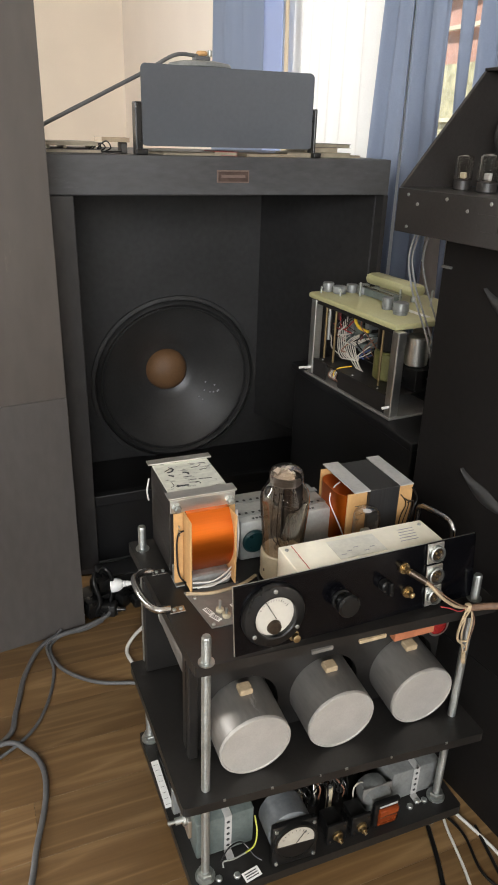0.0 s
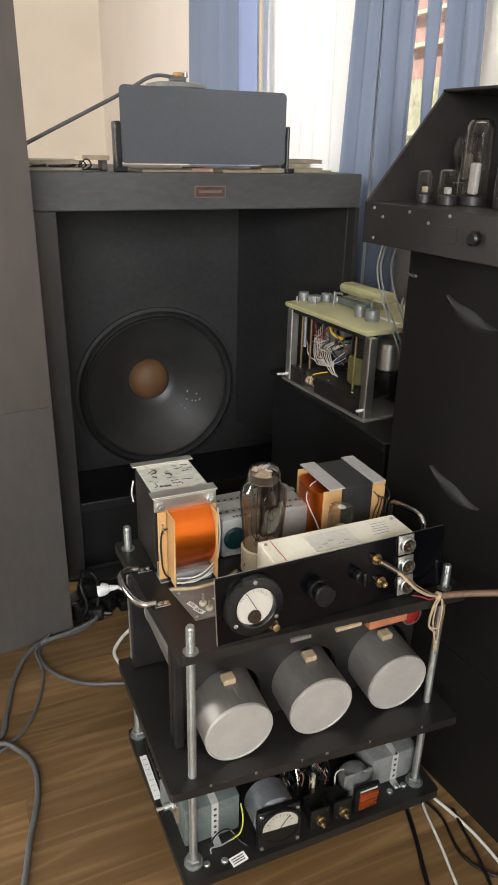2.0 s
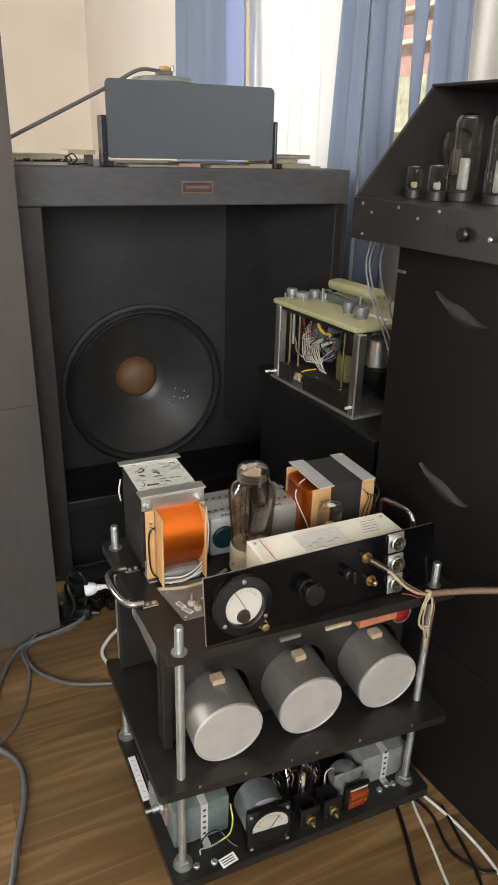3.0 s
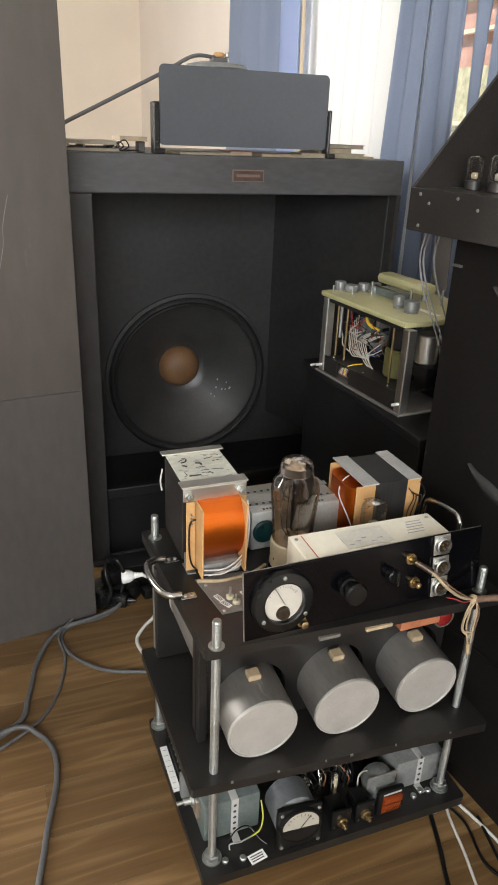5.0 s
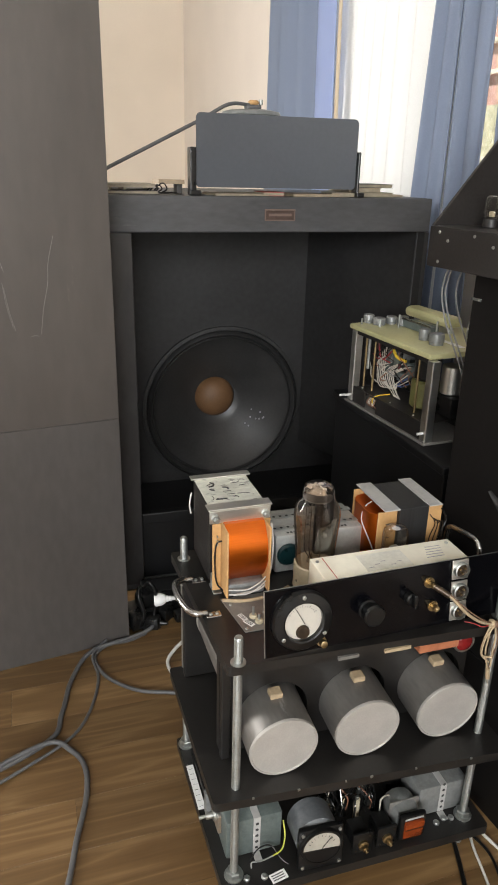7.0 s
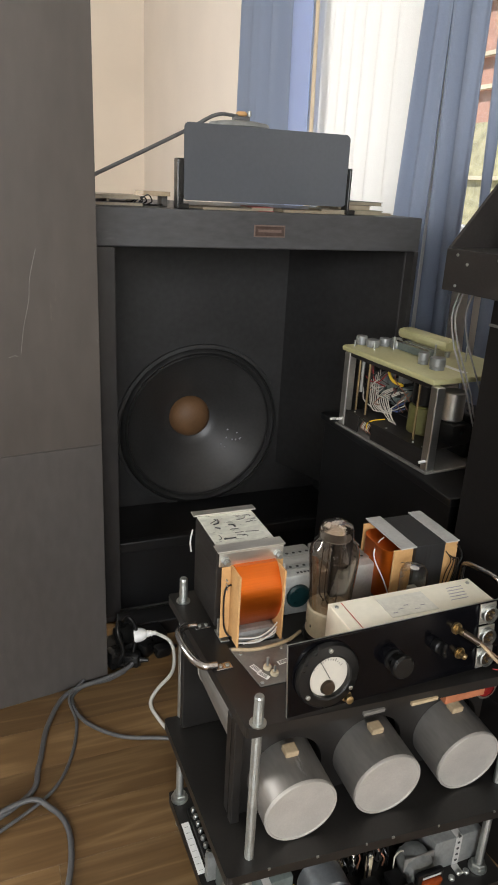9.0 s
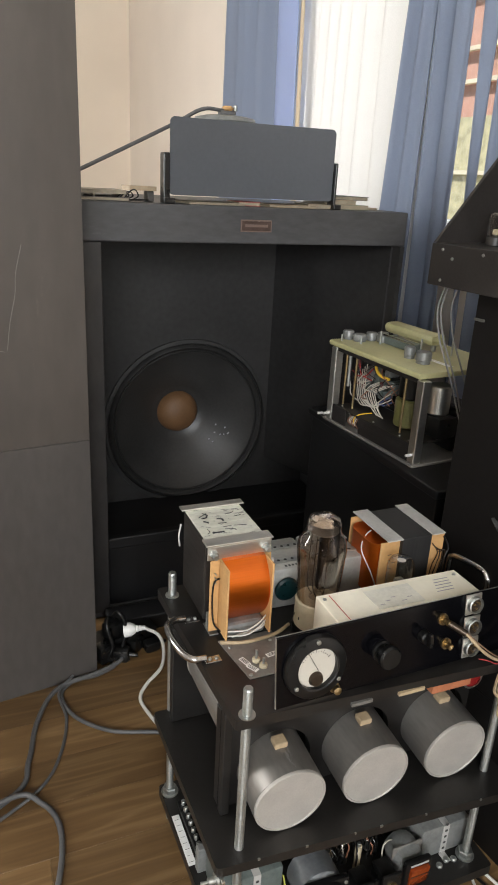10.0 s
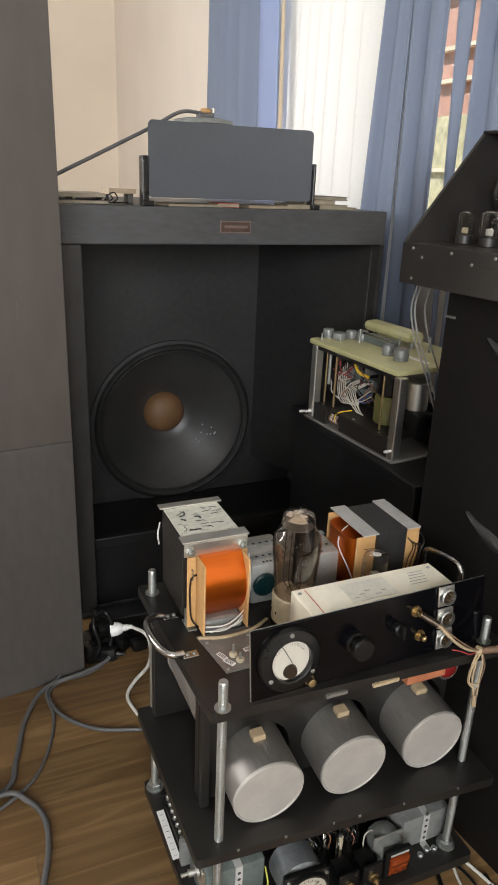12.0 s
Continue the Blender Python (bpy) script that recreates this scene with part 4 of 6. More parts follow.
for x, y, h in ((0.010, 0.300, 0.014), (0.035, 0.26, 0.016), (0.075, 0.243, 0.03), (0.10, 0.135, 0.034), (0.16, 0.105, 0.034)):
    part("post", cyl(bmesh.new(), (x, y, GH + 0.013), 0.0022, h, "z", 10), ZINC, dev, smooth=True)
for y, z in ((0.0, 0.025), (GLY - 0.02, 0.02), (GLY + 0.005, 0.012)):
    part("terminal_screw", cyl(bmesh.new(), (-0.008, y, z), 0.003, -0.014, "x", 10), FLECK, dev)

# ---- three-tier rack ----
rack = thing("equipment_rack", "three-tier rack of black boards on zinc threaded rods", "rack", at(0.43, 0.8, 0))
ZB, ZM, ZT = 0.062, 0.25, 0.478

def soft_corners(corners, r, n=3):
    """Outline of a board through four corners, with small rounded corners."""
    pts, cs = [], [Vector(c) for c in corners]
    for k, c in enumerate(cs):
        a, b = (cs[k - 1] - c).normalized() * r, (cs[(k + 1) % 4] - c).normalized() * r
        for i in range(n + 1):
            u = i / n
            pts.append(tuple(c + a * (1 - u) ** 2 + b * u * u))
    return pts


for nm, corners, zt, th, lab in (
        ("bottom_shelf", ((0.199, 0.630), (0.671, 0.626), (0.672, 0.972), (0.192, 0.968)), ZB, 0.018, "black bottom board"),
        ("middle_shelf", ((0.182, 0.640), (0.666, 0.608), (0.664, 0.938), (0.178, 0.950)), ZM, 0.016, "black middle board with pale edge staples"),
        ("top_shelf", ((0.205, 0.656), (0.668, 0.637), (0.676, 0.962), (0.190, 0.976)), ZT, 0.016, "black top board with scuffed edges")):
    part(nm, slab(bmesh.new(), soft_corners(corners, 0.007), zt - th, zt), SHELF, rack, lab)
RODS = ((0.222, 0.662), (0.639, 0.658), (0.208, 0.948), (0.645, 0.945))


def threaded(x, y, z0, z1, r):
    prof, z, k = [(0, z0), (r * 0.9, z0)], z0, 0
    while z < z1 - 0.002:
        prof.append((r if k % 2 else r * 0.95, z))
        z += 0.0011
        k += 1
    return lathe(bmesh.new(), prof + [(r * 0.8, z1), (0, z1)], (x, y, 0), "z", 14)


for x, y in RODS:
    rod = part("threaded_rod", threaded(x, y, 0.0, 0.521, 0.0066), ZINC, rack, smooth=False)
    for z in (ZB + 0.003, ):
        part("nut", hexnut(bmesh.new(), (x, y, z), 0.0125, 0.010), ZINC, rod)
        part("washer", cyl(bmesh.new(), (x, y, ZB + 0.0003), 0.0155, 0.0026), ZINC, rod)
    part("washer", cyl(bmesh.new(), (x, y, ZT + 0.0003), 0.011, 0.002), ZINC, rod)
    part("foot_nut", hexnut(bmesh.new(), (x, y, 0.030), 0.0125, 0.0135), ZINC, rod)
# board that carries the cans, between the upper tiers
for x0, x1, cx in ((0.214, 0.366, 0.302), (0.366, 0.506, 0.440), (0.506, 0.65, 0.582)):
    part("front_upright", plate_with_hole(x0, x1, ZM + 0.0005, 0.437, cx, 0.3110, 0.0585, 0.730, 0.745), SHELF, rack, "black upright board with a round hole for a can")
part("side_upright", boxm((0.214, 0.716, ZM + 0.0005), (0.228, 0.7295, 0.437), 0.002), SHELF, rack)
part("back_upright", boxm((0.200, 0.916, ZM + 0.0005), (0.65, 0.930, 0.437), 0.002), SHELF, rack, "black upright board behind the cans")


def handle(sx):
    """Chrome lifting handle; sx is its side."""
    x = 0.206 if sx < 0 else 0.650
    h = part("lifting_handle", tube(bmesh.new(), [(x, 0.776, ZT + 0.006), (x + sx * 0.018, 0.778, ZT + 0.008), (x + sx * 0.028, 0.795, ZT + 0.009), (x + sx * 0.034, 0.825, ZT + 0.012), (x + sx * 0.032, 0.855, ZT + 0.012), (x + sx * 0.018, 0.872, ZT + 0.008), (x, 0.874, ZT + 0.006)], 0.0056, 12), CHROME, rack, smooth=True)
    for y in (0.776, 0.874):
        part("flange", boxm((x - 0.002 if sx < 0 else x - 0.022, y - 0.007, ZT + 0.0003), (x + 0.022 if sx < 0 else x + 0.002, y + 0.007, ZT + 0.003), 0.001), CHROME, h)
        for dx in (0.006, 0.016):
            part("screw", lathe(bmesh.new(), [(0.003, 0), (0.0025, 0.0018), (0, 0.0022)], (x - sx * dx, y, ZT + 0.003), "z", 10), ZINC, h)


handle(-1)
part("upright_handle", tube(bmesh.new(), [(0.636, 0.722, ZT + 0.001), (0.636, 0.722, ZT + 0.070), (0.636, 0.727, ZT + 0.086), (0.636, 0.74, ZT + 0.092), (0.636, 0.79, ZT + 0.084), (0.636, 0.806, ZT + 0.078), (0.636, 0.812, ZT + 0.066), (0.636, 0.812, ZT + 0.001)], 0.0050, 12), CHROME, rack, "upright chrome handle", smooth=True)
part("toggle_switch", lathe(bmesh.new(), [(0, 0.0), (0.009, 0), (0.009, -0.004), (0.005, -0.004), (0.005, -0.014), (0.0022, -0.014), (0.003, -0.024), (0, -0.025)], (0.186, 0.645, 0.226), "x", 16), ZINC, rack, smooth=True)
part("switch_bracket", boxm((0.187, 0.632, 0.2), (0.192, 0.658, ZM - 0.0165), 0.001), ALU, rack)
rng = random.Random(3)
for k in range(6):
    sx = 0.25 + 0.065 * k + rng.uniform(-0.02, 0.02)
    sy = 0.6350 - 0.0671 * (sx - 0.25)
    part("edge_staple", boxm((sx, sy - 0.0005, ZM - 0.0025), (sx + rng.uniform(0.002, 0.005), sy + 0.0015, ZM + 0.0005)), ZINC, rack)

# three aluminium cans on the middle tier and one behind
def can(x, y0, z, r, length, label, tagblock=True):
    c = thing("capacitor_can", label, "capacitor", at(x, y0 + length / 2, z - r), "aluminium cans of the rack")
    lean = Matrix.Translation((x, y0, z)) @ pose(0, 0, 0, 3.8, 0, 0) @ Matrix.Translation((-x, -y0, -z))
    part("body", lathe(bmesh.new(), [(r * 0.96, 0.004), (r, 0.004), (r, length), (0, length)], (x, y0, z), "y", 56, lean), CAN, c, smooth=True)
    part("back_rim", lathe(bmesh.new(), [(r, length - 0.005), (r * 1.012, length - 0.004), (r * 1.012, length - 0.001), (r, length + 0.0005), (0, length + 0.0012)], (x, y0, z), "y", 56, lean), CANFACE, c, "pale rolled rim", smooth=True)
    part("lid", lathe(bmesh.new(), [(0, 0.0), (r * 0.93, 0.0), (r * 0.945, -0.0012), (r * 0.985, -0.0012), (r * 1.0, 0.0005), (r * 1.0, 0.0038)], (x, y0, z), "y", 56, lean), CANFACE, c, "pale matt lid", smooth=True)
    if tagblock:
        part("clip", boxm((x - 0.010, y0 + 0.044, z + r - 0.001), (x + 0.010, y0 + 0.062, z + r + 0.009), 0.002, lean), PALETAN, c, "small tan cardboard clip")
    return c


for x in (0.297, 0.435, 0.577):
    can(x, 0.662, 0.3052, 0.0545, 0.100, "dull round aluminium can lying on the middle board")
rc = thing("rear_capacitor", "round dull aluminium can hung under the top board", "capacitor", at(0.266, 0.83, 0.342))
part("body", lathe(bmesh.new(), [(0, 0), (0.050, 0), (0.050, 0.138), (0, 0.138)], (0.267, 0.752, 0.390), "y", 56), CAN, rc, smooth=True)
part("rim", lathe(bmesh.new(), [(0.050, 0.134), (0.0508, 0.135), (0.0508, 0.1385), (0.0495, 0.1395), (0, 0.1395)], (0.267, 0.752, 0.390), "y", 56), CANFACE, rc, "pale rolled rim", smooth=True)
for y in (0.79, 0.85):
    part("hanger", boxm((0.255, y, 0.4385), (0.279, y + 0.012, 0.4618), 0.001), ZINC, rc)
for x0, x1 in ((0.438, 0.480), (0.366, 0.398)):
    part("tape_strip", boxm((x0, 0.654 - 0.041 * (x0 - 0.205) - 0.0022, ZT - 0.0155), (x1, 0.654 - 0.041 * (x0 - 0.205) + 0.002, ZT - 0.0105)), DULLPLATE if x0 < 0.4 else PALETAN, rack, "pale worn strip on the shelf edge")
blk = tagged(part("spacer_block", boxm((0.500, 0.649, ZT - 0.035), (0.567, 0.69, ZT - 0.0165), 0.001), TERRA, None), "flat terracotta block under the top board", "block")
redcan = thing("red_lamp", "dark red round lens under the top board", "lamp", at(0.603, 0.71, 0.40))
part("lens", lathe(bmesh.new(), [(0, -0.006), (0.010, -0.005), (0.0155, 0)], (0.603, 0.682, 0.4185), "y", 28), REDGLASS, redcan, smooth=True)
part("barrel", lathe(bmesh.new(), [(0.0145, -0.001), (0.018, -0.001), (0.018, 0.0478)], (0.603, 0.682, 0.4185), "y", 28), ALU, redcan, "dull metal barrel", smooth=True)

# ---- top tier ----
tx = thing("mains_transformer", "large transformer with orange copper winding and foil-covered top", "transformer", at(0.273, 0.89, ZT))
TX0, TX1, TY0, TY1, TZ = 0.226, 0.322, 0.850, 0.962, 0.624
part("core", boxm((TX0 + 0.002, TY0 + 0.004, ZT + 0.012), (TX1 - 0.002, TY1 - 0.004, TZ - 0.004), 0.002), LAMINATION, tx, "dark stacked steel core")
part("foil_top", boxm((TX0 + 0.003, TY0 + 0.006, TZ - 0.0038), (TX1 - 0.003, TY1 - 0.006, TZ - 0.0008), 0.0012), FOIL, tx, "crinkled silver foil with black scribbles")
rng = random.Random(21)
for k in range(16):
    x, y = rng.uniform(TX0 + 0.012, TX1 - 0.012), rng.uniform(TY0 + 0.02, TY1 - 0.015)
    a, r = rng.uniform(0, 6.28), rng.uniform(0.004, 0.011)
    part("scribble", tube(bmesh.new(), [(x - r * math.cos(a), y - r * math.sin(a), TZ - 0.0006), (x + 0.003, y, TZ - 0.0005), (x + r * math.cos(a), y + r * math.sin(a) * 0.4, TZ - 0.0006)], 0.0006 if k % 4 else 0.0014, 5, 4), INK, tx)
for y0, y1, yl in ((TY0 - 0.016, TY0 + 0.006, TY0 - 0.016), (TY1 - 0.010, TY1 + 0.006, TY1 + 0.003)):
    cl = part("top_clamp", boxm((TX0 - 0.003, y0, TZ - 0.0006), (TX1 + 0.004, y1, TZ + 0.002), 0.0008), ALU, tx, "aluminium angle clamp")
    if yl > TY0:
        continue
    part("clamp_web", boxm((TX0 - 0.001, yl, TZ - 0.022), (TX1 + 0.001, yl + 0.003, TZ - 0.0008), 0.0008), ALU, cl)
    for x in (TX0 + 0.008, TX1 - 0.008):
        part("bolt", lathe(bmesh.new(), [(0, -0.012), (0.004, -0.012), (0.004, -0.006), (0.0065, -0.006), (0.0065, 0)], (x, yl if yl < TY0 else yl + 0.015, TZ - 0.012), "y", 6), ZINC, cl)
for x in (TX0 + 0.004, TX1 - 0.018):
    part("foot_bracket", boxm((x, TY0 - 0.022, ZT + 0.0003), (x + 0.014, TY0 + 0.01, ZT + 0.003), 0.001), ZINC, tx)
    part("foot_bracket", boxm((x, TY0 - 0.004, ZT + 0.0032), (x + 0.014, TY0 - 0.001, ZT + 0.03), 0.001), ZINC, tx)
part("bottom_clamp", boxm((TX0 + 0.0205, TY0 - 0.040, ZT + 0.003), (TX1 - 0.0115, TY1 + 0.006, ZT + 0.0265), 0.006), HAMMER, tx)


# winding stands proud of the core at the front and the back, its layers running up and over
def bowed_winding(x0, x1, y0, y1, z0, z1, bulge, material, parent):
    bm = bmesh.new()
    n = 14
    zs = [z0 + (z1 - z0) * k / n for k in range(n + 1)]
    bow = [bulge * (1 - abs(2 * k / n - 1) ** 2.1) for k in range(n + 1)]
    out = [(y0 + bulge - b, z) for z, b in zip(zs, bow)] + [(y1 - bulge + b, z) for z, b in zip(zs, bow)][::-1]
    lo = [bm.verts.new((x0, a, b)) for a, b in out]
    hi = [bm.verts.new((x1, a, b)) for a, b in out]
    bm.faces.new(lo[::-1])
    bm.faces.new(hi)
    for i in range(len(lo)):
        j = (i + 1) % len(lo)
        bm.faces.new((lo[i], lo[j], hi[j], hi[i]))
    return part("winding", bm, material, parent, "glossy orange copper winding", smooth=True)


bowed_winding(TX0 + 0.0205, TX1 - 0.0115, TY0 - 0.048, TY1 + 0.03, ZT + 0.027, TZ - 0.0205, 0.024, COPPER, tx)
for x in (TX0 + 0.017, TX1 - 0.0113):
    part("winding_cheek", boxm((x, TY0 - 0.052, ZT + 0.010), (x + 0.003, TY1 + 0.034, TZ - 0.021), 0.001), CARD, tx, "tan pressboard cheek")
part("winding_cheek", boxm((TX0 + 0.003, TY0 - 0.018, ZT + 0.006), (TX0 + 0.0168, TY0 - 0.0155, TZ - 0.022), 0.001), CARD, tx)
part("winding_cheek", boxm((TX1 - 0.0080, TY0 - 0.018, ZT + 0.006), (TX1 + 0.001, TY0 - 0.0155, TZ - 0.022), 0.001), CARD, tx)
part("lead", tube(bmesh.new(), [(TX0 + 0.02, TY0 - 0.02, TZ - 0.05), (TX0 + 0.008, TY0 - 0.022, TZ - 0.055), (TX0 + 0.006, TY0 - 0.022, TZ - 0.09), (TX0 + 0.01, TY0 - 0.026, ZT + 0.02), (TX0 + 0.03, TY0 - 0.04, ZT + 0.008)], 0.0014, 8), BLACKPLASTIC, tx, smooth=True)
part("lead", tube(bmesh.new(), [(TX1 + 0.002, TY0 - 0.02, TZ - 0.03), (TX1 + 0.004, TY0 - 0.025, TZ - 0.07), (TX1 - 0.002, TY0 - 0.03, ZT + 0.03), (TX1 - 0.02, TY0 - 0.04, ZT + 0.012), (TX0 + 0.03, TY0 - 0.045, ZT + 0.010)], 0.0016, 8), WHITECABLE, tx, smooth=True)
part("cloth_lead", tube(bmesh.new(), [(TX0 + 0.012, TY0 - 0.045, ZT + 0.004), (TX0 + 0.05, TY0 - 0.055, ZT + 0.004), (TX1, TY0 - 0.05, ZT + 0.004), (TX1 + 0.03, TY0 - 0.035, ZT + 0.004)], 0.0027, 8), PALETAN, tx, smooth=True)

for z in (0.575, 0.582, 0.568):
    part("pin", cyl(bmesh.new(), (TX0 + 0.010, TY0 - 0.0181, z), 0.0011, -0.006, "y", 8), ZINC, tx)
part("lead", tube(bmesh.new(), [(TX0 + 0.001, TY1 + 0.006, TZ - 0.03), (TX0 - 0.003, TY1 + 0.004, TZ - 0.05), (TX0 + 0.0, TY1 + 0.008, TZ - 0.07)], 0.0014, 8), WHITECABLE, tx, smooth=True)
for dz in (0.0, 0.008):
    part("lead", tube(bmesh.new(), [(TX0 + 0.022, TY0 - 0.047, ZT + 0.014 + dz), (TX0 + 0.05, TY0 - 0.0495, ZT + 0.012 + dz), (TX1 - 0.025, TY0 - 0.046, ZT + 0.018 + dz), (TX1 - 0.010, TY0 - 0.038, ZT + 0.024 + dz)], 0.0011, 6), WHITECABLE, tx, smooth=True)

ot = thing("output_transformer", "transformer with dark core between pale bars and orange windings", "transformer", at(0.566, 0.868, ZT))
OX0, OX1, OY0, OY1, OZ = 0.518, 0.620, 0.822, 0.922, 0.596
part("core", boxm((OX0 + 0.0255, OY0 - 0.004, ZT + 0.002), (OX1 - 0.0215, OY1 - 0.002, OZ - 0.0012), 0.001), LAMINATION_Y, ot, "dark grey laminated core")
for x0, x1 in ((OX0 - 0.003, OX0 + 0.0255), (OX1 - 0.0215, OX1 + 0.003)):
    part("top_bar", boxm((x0, OY0 - 0.006, OZ - 0.0022), (x1, OY1 + 0.004, OZ), 0.0006), BARGREY, ot, "pale clamp bar")
bowed_m = bmesh.new()
slab(bowed_m, rounded(OX0 - 0.018, OY0 + 0.010, OX1 + 0.018, OY1 - 0.010, 0.022, 8), ZT + 0.016, OZ - 0.014)
part("winding", bowed_m, COPPER, ot, "orange copper winding", smooth=True)
for x0, x1 in ((OX0 - 0.010, OX0 + 0.025), (OX1 - 0.021, OX1 + 0.008)):
    for y in (OY0 + 0.002, OY1 - 0.005):
        part("winding_cheek", boxm((x0, y, ZT + 0.006), (x1, y + 0.003, OZ - 0.0065), 0.001), CARD, ot, "tan pressboard cheek")
part("lead", tube(bmesh.new(), [(OX0 + 0.004, OY0 + 0.055, OZ - 0.012), (OX0 - 0.012, OY0 + 0.045, OZ - 0.014), (OX0 - 0.0205, OY0 + 0.040, OZ - 0.035), (OX0 - 0.017, OY0 + 0.012, OZ - 0.062), (OX0 - 0.006, OY0 + 0.008, OZ - 0.09)], 0.0010, 8), WHITECABLE, ot, "pale cloth-covered lead", smooth=True)
for k in range(4):
    part("lead", tube(bmesh.new(), [(OX1 - 0.016 + 0.005 * k, OY0 - 0.0005, OZ - 0.02 - 0.006 * k), (OX1 - 0.008 + 0.005 * k, OY0 - 0.006, OZ - 0.035), (OX1 - 0.014 + 0.007 * k, OY0 - 0.004, OZ - 0.06 - 0.005 * k), (OX1 - 0.016 + 0.004 * k, OY0 - 0.001, ZT + 0.02)], 0.0009, 6), BRONZE, ot, smooth=True)
for x, z in ((OX0 + 0.004, OZ - 0.03), (OX0 + 0.012, OZ - 0.045), (OX0 + 0.006, OZ - 0.055), (OX0 + 0.016, OZ - 0.085)):
    part("pencil_mark", boxm((x, OY0 + 0.0017, z), (x + 0.007, OY0 + 0.0019, z + 0.0012), 0), INK, ot)
part("foot_rail", boxm((OX0, OY0 + 0.006, ZT + 0.0003), (OX1, OY0 + 0.012, ZT + 0.0058), 0.001), ZINC, ot)
part("lead", tube(bmesh.new(), [(OX1 + 0.004, OY0 - 0.002, OZ - 0.01), (OX1 + 0.014, OY0 - 0.004, OZ - 0.03), (OX1 + 0.006, OY0 - 0.006, OZ - 0.05), (OX1 - 0.004, OY0 - 0.006, ZT + 0.03)], 0.0014, 8), BLACKPLASTIC, ot, smooth=True)

big = thing("power_tube", "large clear glass power tube with cream base and silvered top", "vacuum tube", at(0.385, 0.797, ZT))
part("socket", cyl(bmesh.new(), (0.385, 0.797, ZT), 0.034, 0.012, "z", 32, 0.002), BLACKPLASTIC, big, smooth=True)
part("base", cyl(bmesh.new(), (0.385, 0.797, ZT + 0.012), 0.0315, 0.045, "z", 32, 0.002), CERAMIC, big, "cream base with faint print", smooth=True)
part("bulb", bulb([(0.0300, 0.0565), (0.0308, 0.065), (0.0322, 0.085), (0.0342, 0.110), (0.0358, 0.130), (0.0362, 0.142), (0.0345, 0.1525), (0.0295, 0.1605), (0.0262, 0.1655), (0.0250, 0.172), (0.0246, 0.180), (0.0222, 0.1872), (0.014, 0.1922), (0, 0.1942)], (0.386, 0.797, ZT), 48), SMOKED, big, smooth=True)
part("getter", lathe(bmesh.new(), [(0.0222, 0.1815), (0.0185, 0.1862), (0.0115, 0.1905), (0, 0.192)], (0.386, 0.797, ZT), "z", 40), GETTER, big, "silvery brown getter mirror", smooth=True)
part("anode", boxm((0.386 - 0.004, 0.797 - 0.007, ZT + 0.070), (0.386 + 0.028, 0.797 + 0.007, ZT + 0.142), 0.005), ANODE, big, "blackened flat anode")
part("anode_shield", lathe(bmesh.new(), [(0.0150, 0.0), (0.0150, 0.040)], (0.398, 0.797, ZT + 0.128), "z", 24), ANODE, big, "dark metal collar above the anode", smooth=True)
for dx, dy in ((-0.012, -0.004), (-0.016, 0.006), (0.004, -0.012)):
    part("support_wire", tube(bmesh.new(), [(0.386 + dx * 0.4, 0.797 + dy, ZT + 0.060), (0.386 + dx, 0.797 + dy, ZT + 0.085), (0.386 + dx * 0.9, 0.797 + dy, ZT + 0.165)], 0.0008, 6), BRONZE, big, smooth=True)
part("stem", lathe(bmesh.new(), [(0.012, 0.0575), (0.010, 0.062), (0.004, 0.07)], (0.385, 0.797, ZT), "z", 20), GLASS, big, smooth=True)
part("mica", cyl(bmesh.new(), (0.386, 0.797, ZT + 0.168), 0.0225, 0.001, "z", 28), DULLPLATE, big, "thin mica disc")
rng = random.Random(17)
for k in range(11):
    a, r = rng.uniform(0, 6.28), rng.uniform(0.001, 0.0165)
    w = rng.uniform(0.002, 0.0048)
    part("getter_fleck", boxm((-w, -w * 0.6, -0.0003), (w, w * 0.6, 0.0003), 0, at(0.385 + r * math.cos(a), 0.797 + r * math.sin(a), ZT + 0.1924 - 14.0 * r * r, math.degrees(a) + 40) @ pose(0, 0, 0, rng.uniform(-25, 25), 30 * r / 0.016, 0)), FLECK, big)
for k in range(14):
    a = 2 * math.pi * k / 14
    if k % 3:
        part("print_mark", boxm((-0.0011, -0.0004, 0), (0.0011, 0.0003, 0.004), 0, at(0.385 + 0.0316 * math.sin(a), 0.797 - 0.0316 * math.cos(a), ZT + 0.028, math.degrees(a))), INK, big)

small_tube("rectifier_tube", at(0.520, 0.785, ZT), 0.021, 0.108, "", "smaller glass tube behind the control chassis", inner=ZINC)

for bx0, bx1, nm in ((0.344, 0.420, 0), (0.424, 0.504, 1)):
    hb = thing("filter_box", "grey hammertone metal box held by perforated strap", "metal box", at((bx0 + bx1) / 2, 0.905, ZT), "grey boxes on the top board")
    part("case", boxm((bx0, 0.862, ZT + 0.0003), (bx1, 0.955, 0.549), 0.005), BOXPALE, hb, smooth=True)
    for y in (0.885, 0.925):
        st = part("strap", boxm((bx0 - 0.001, y - 0.006, 0.5495), (bx1 + 0.001, y + 0.006, 0.551), 0.0004), ZINC, hb, "perforated steel strap")
        for k in range(6):
            part("hole", cyl(bmesh.new(), (bx0 + 0.006 + 0.0118 * k, y, 0.5511), 0.0026, 0.0003, "z", 12), INK, st)
    for k in range(5):
        part("print_mark", boxm((bx0 + 0.022 + 0.006 * k, 0.867, 0.5492), (bx0 + 0.0255 + 0.006 * k, 0.8715, 0.5496)), INK, hb)
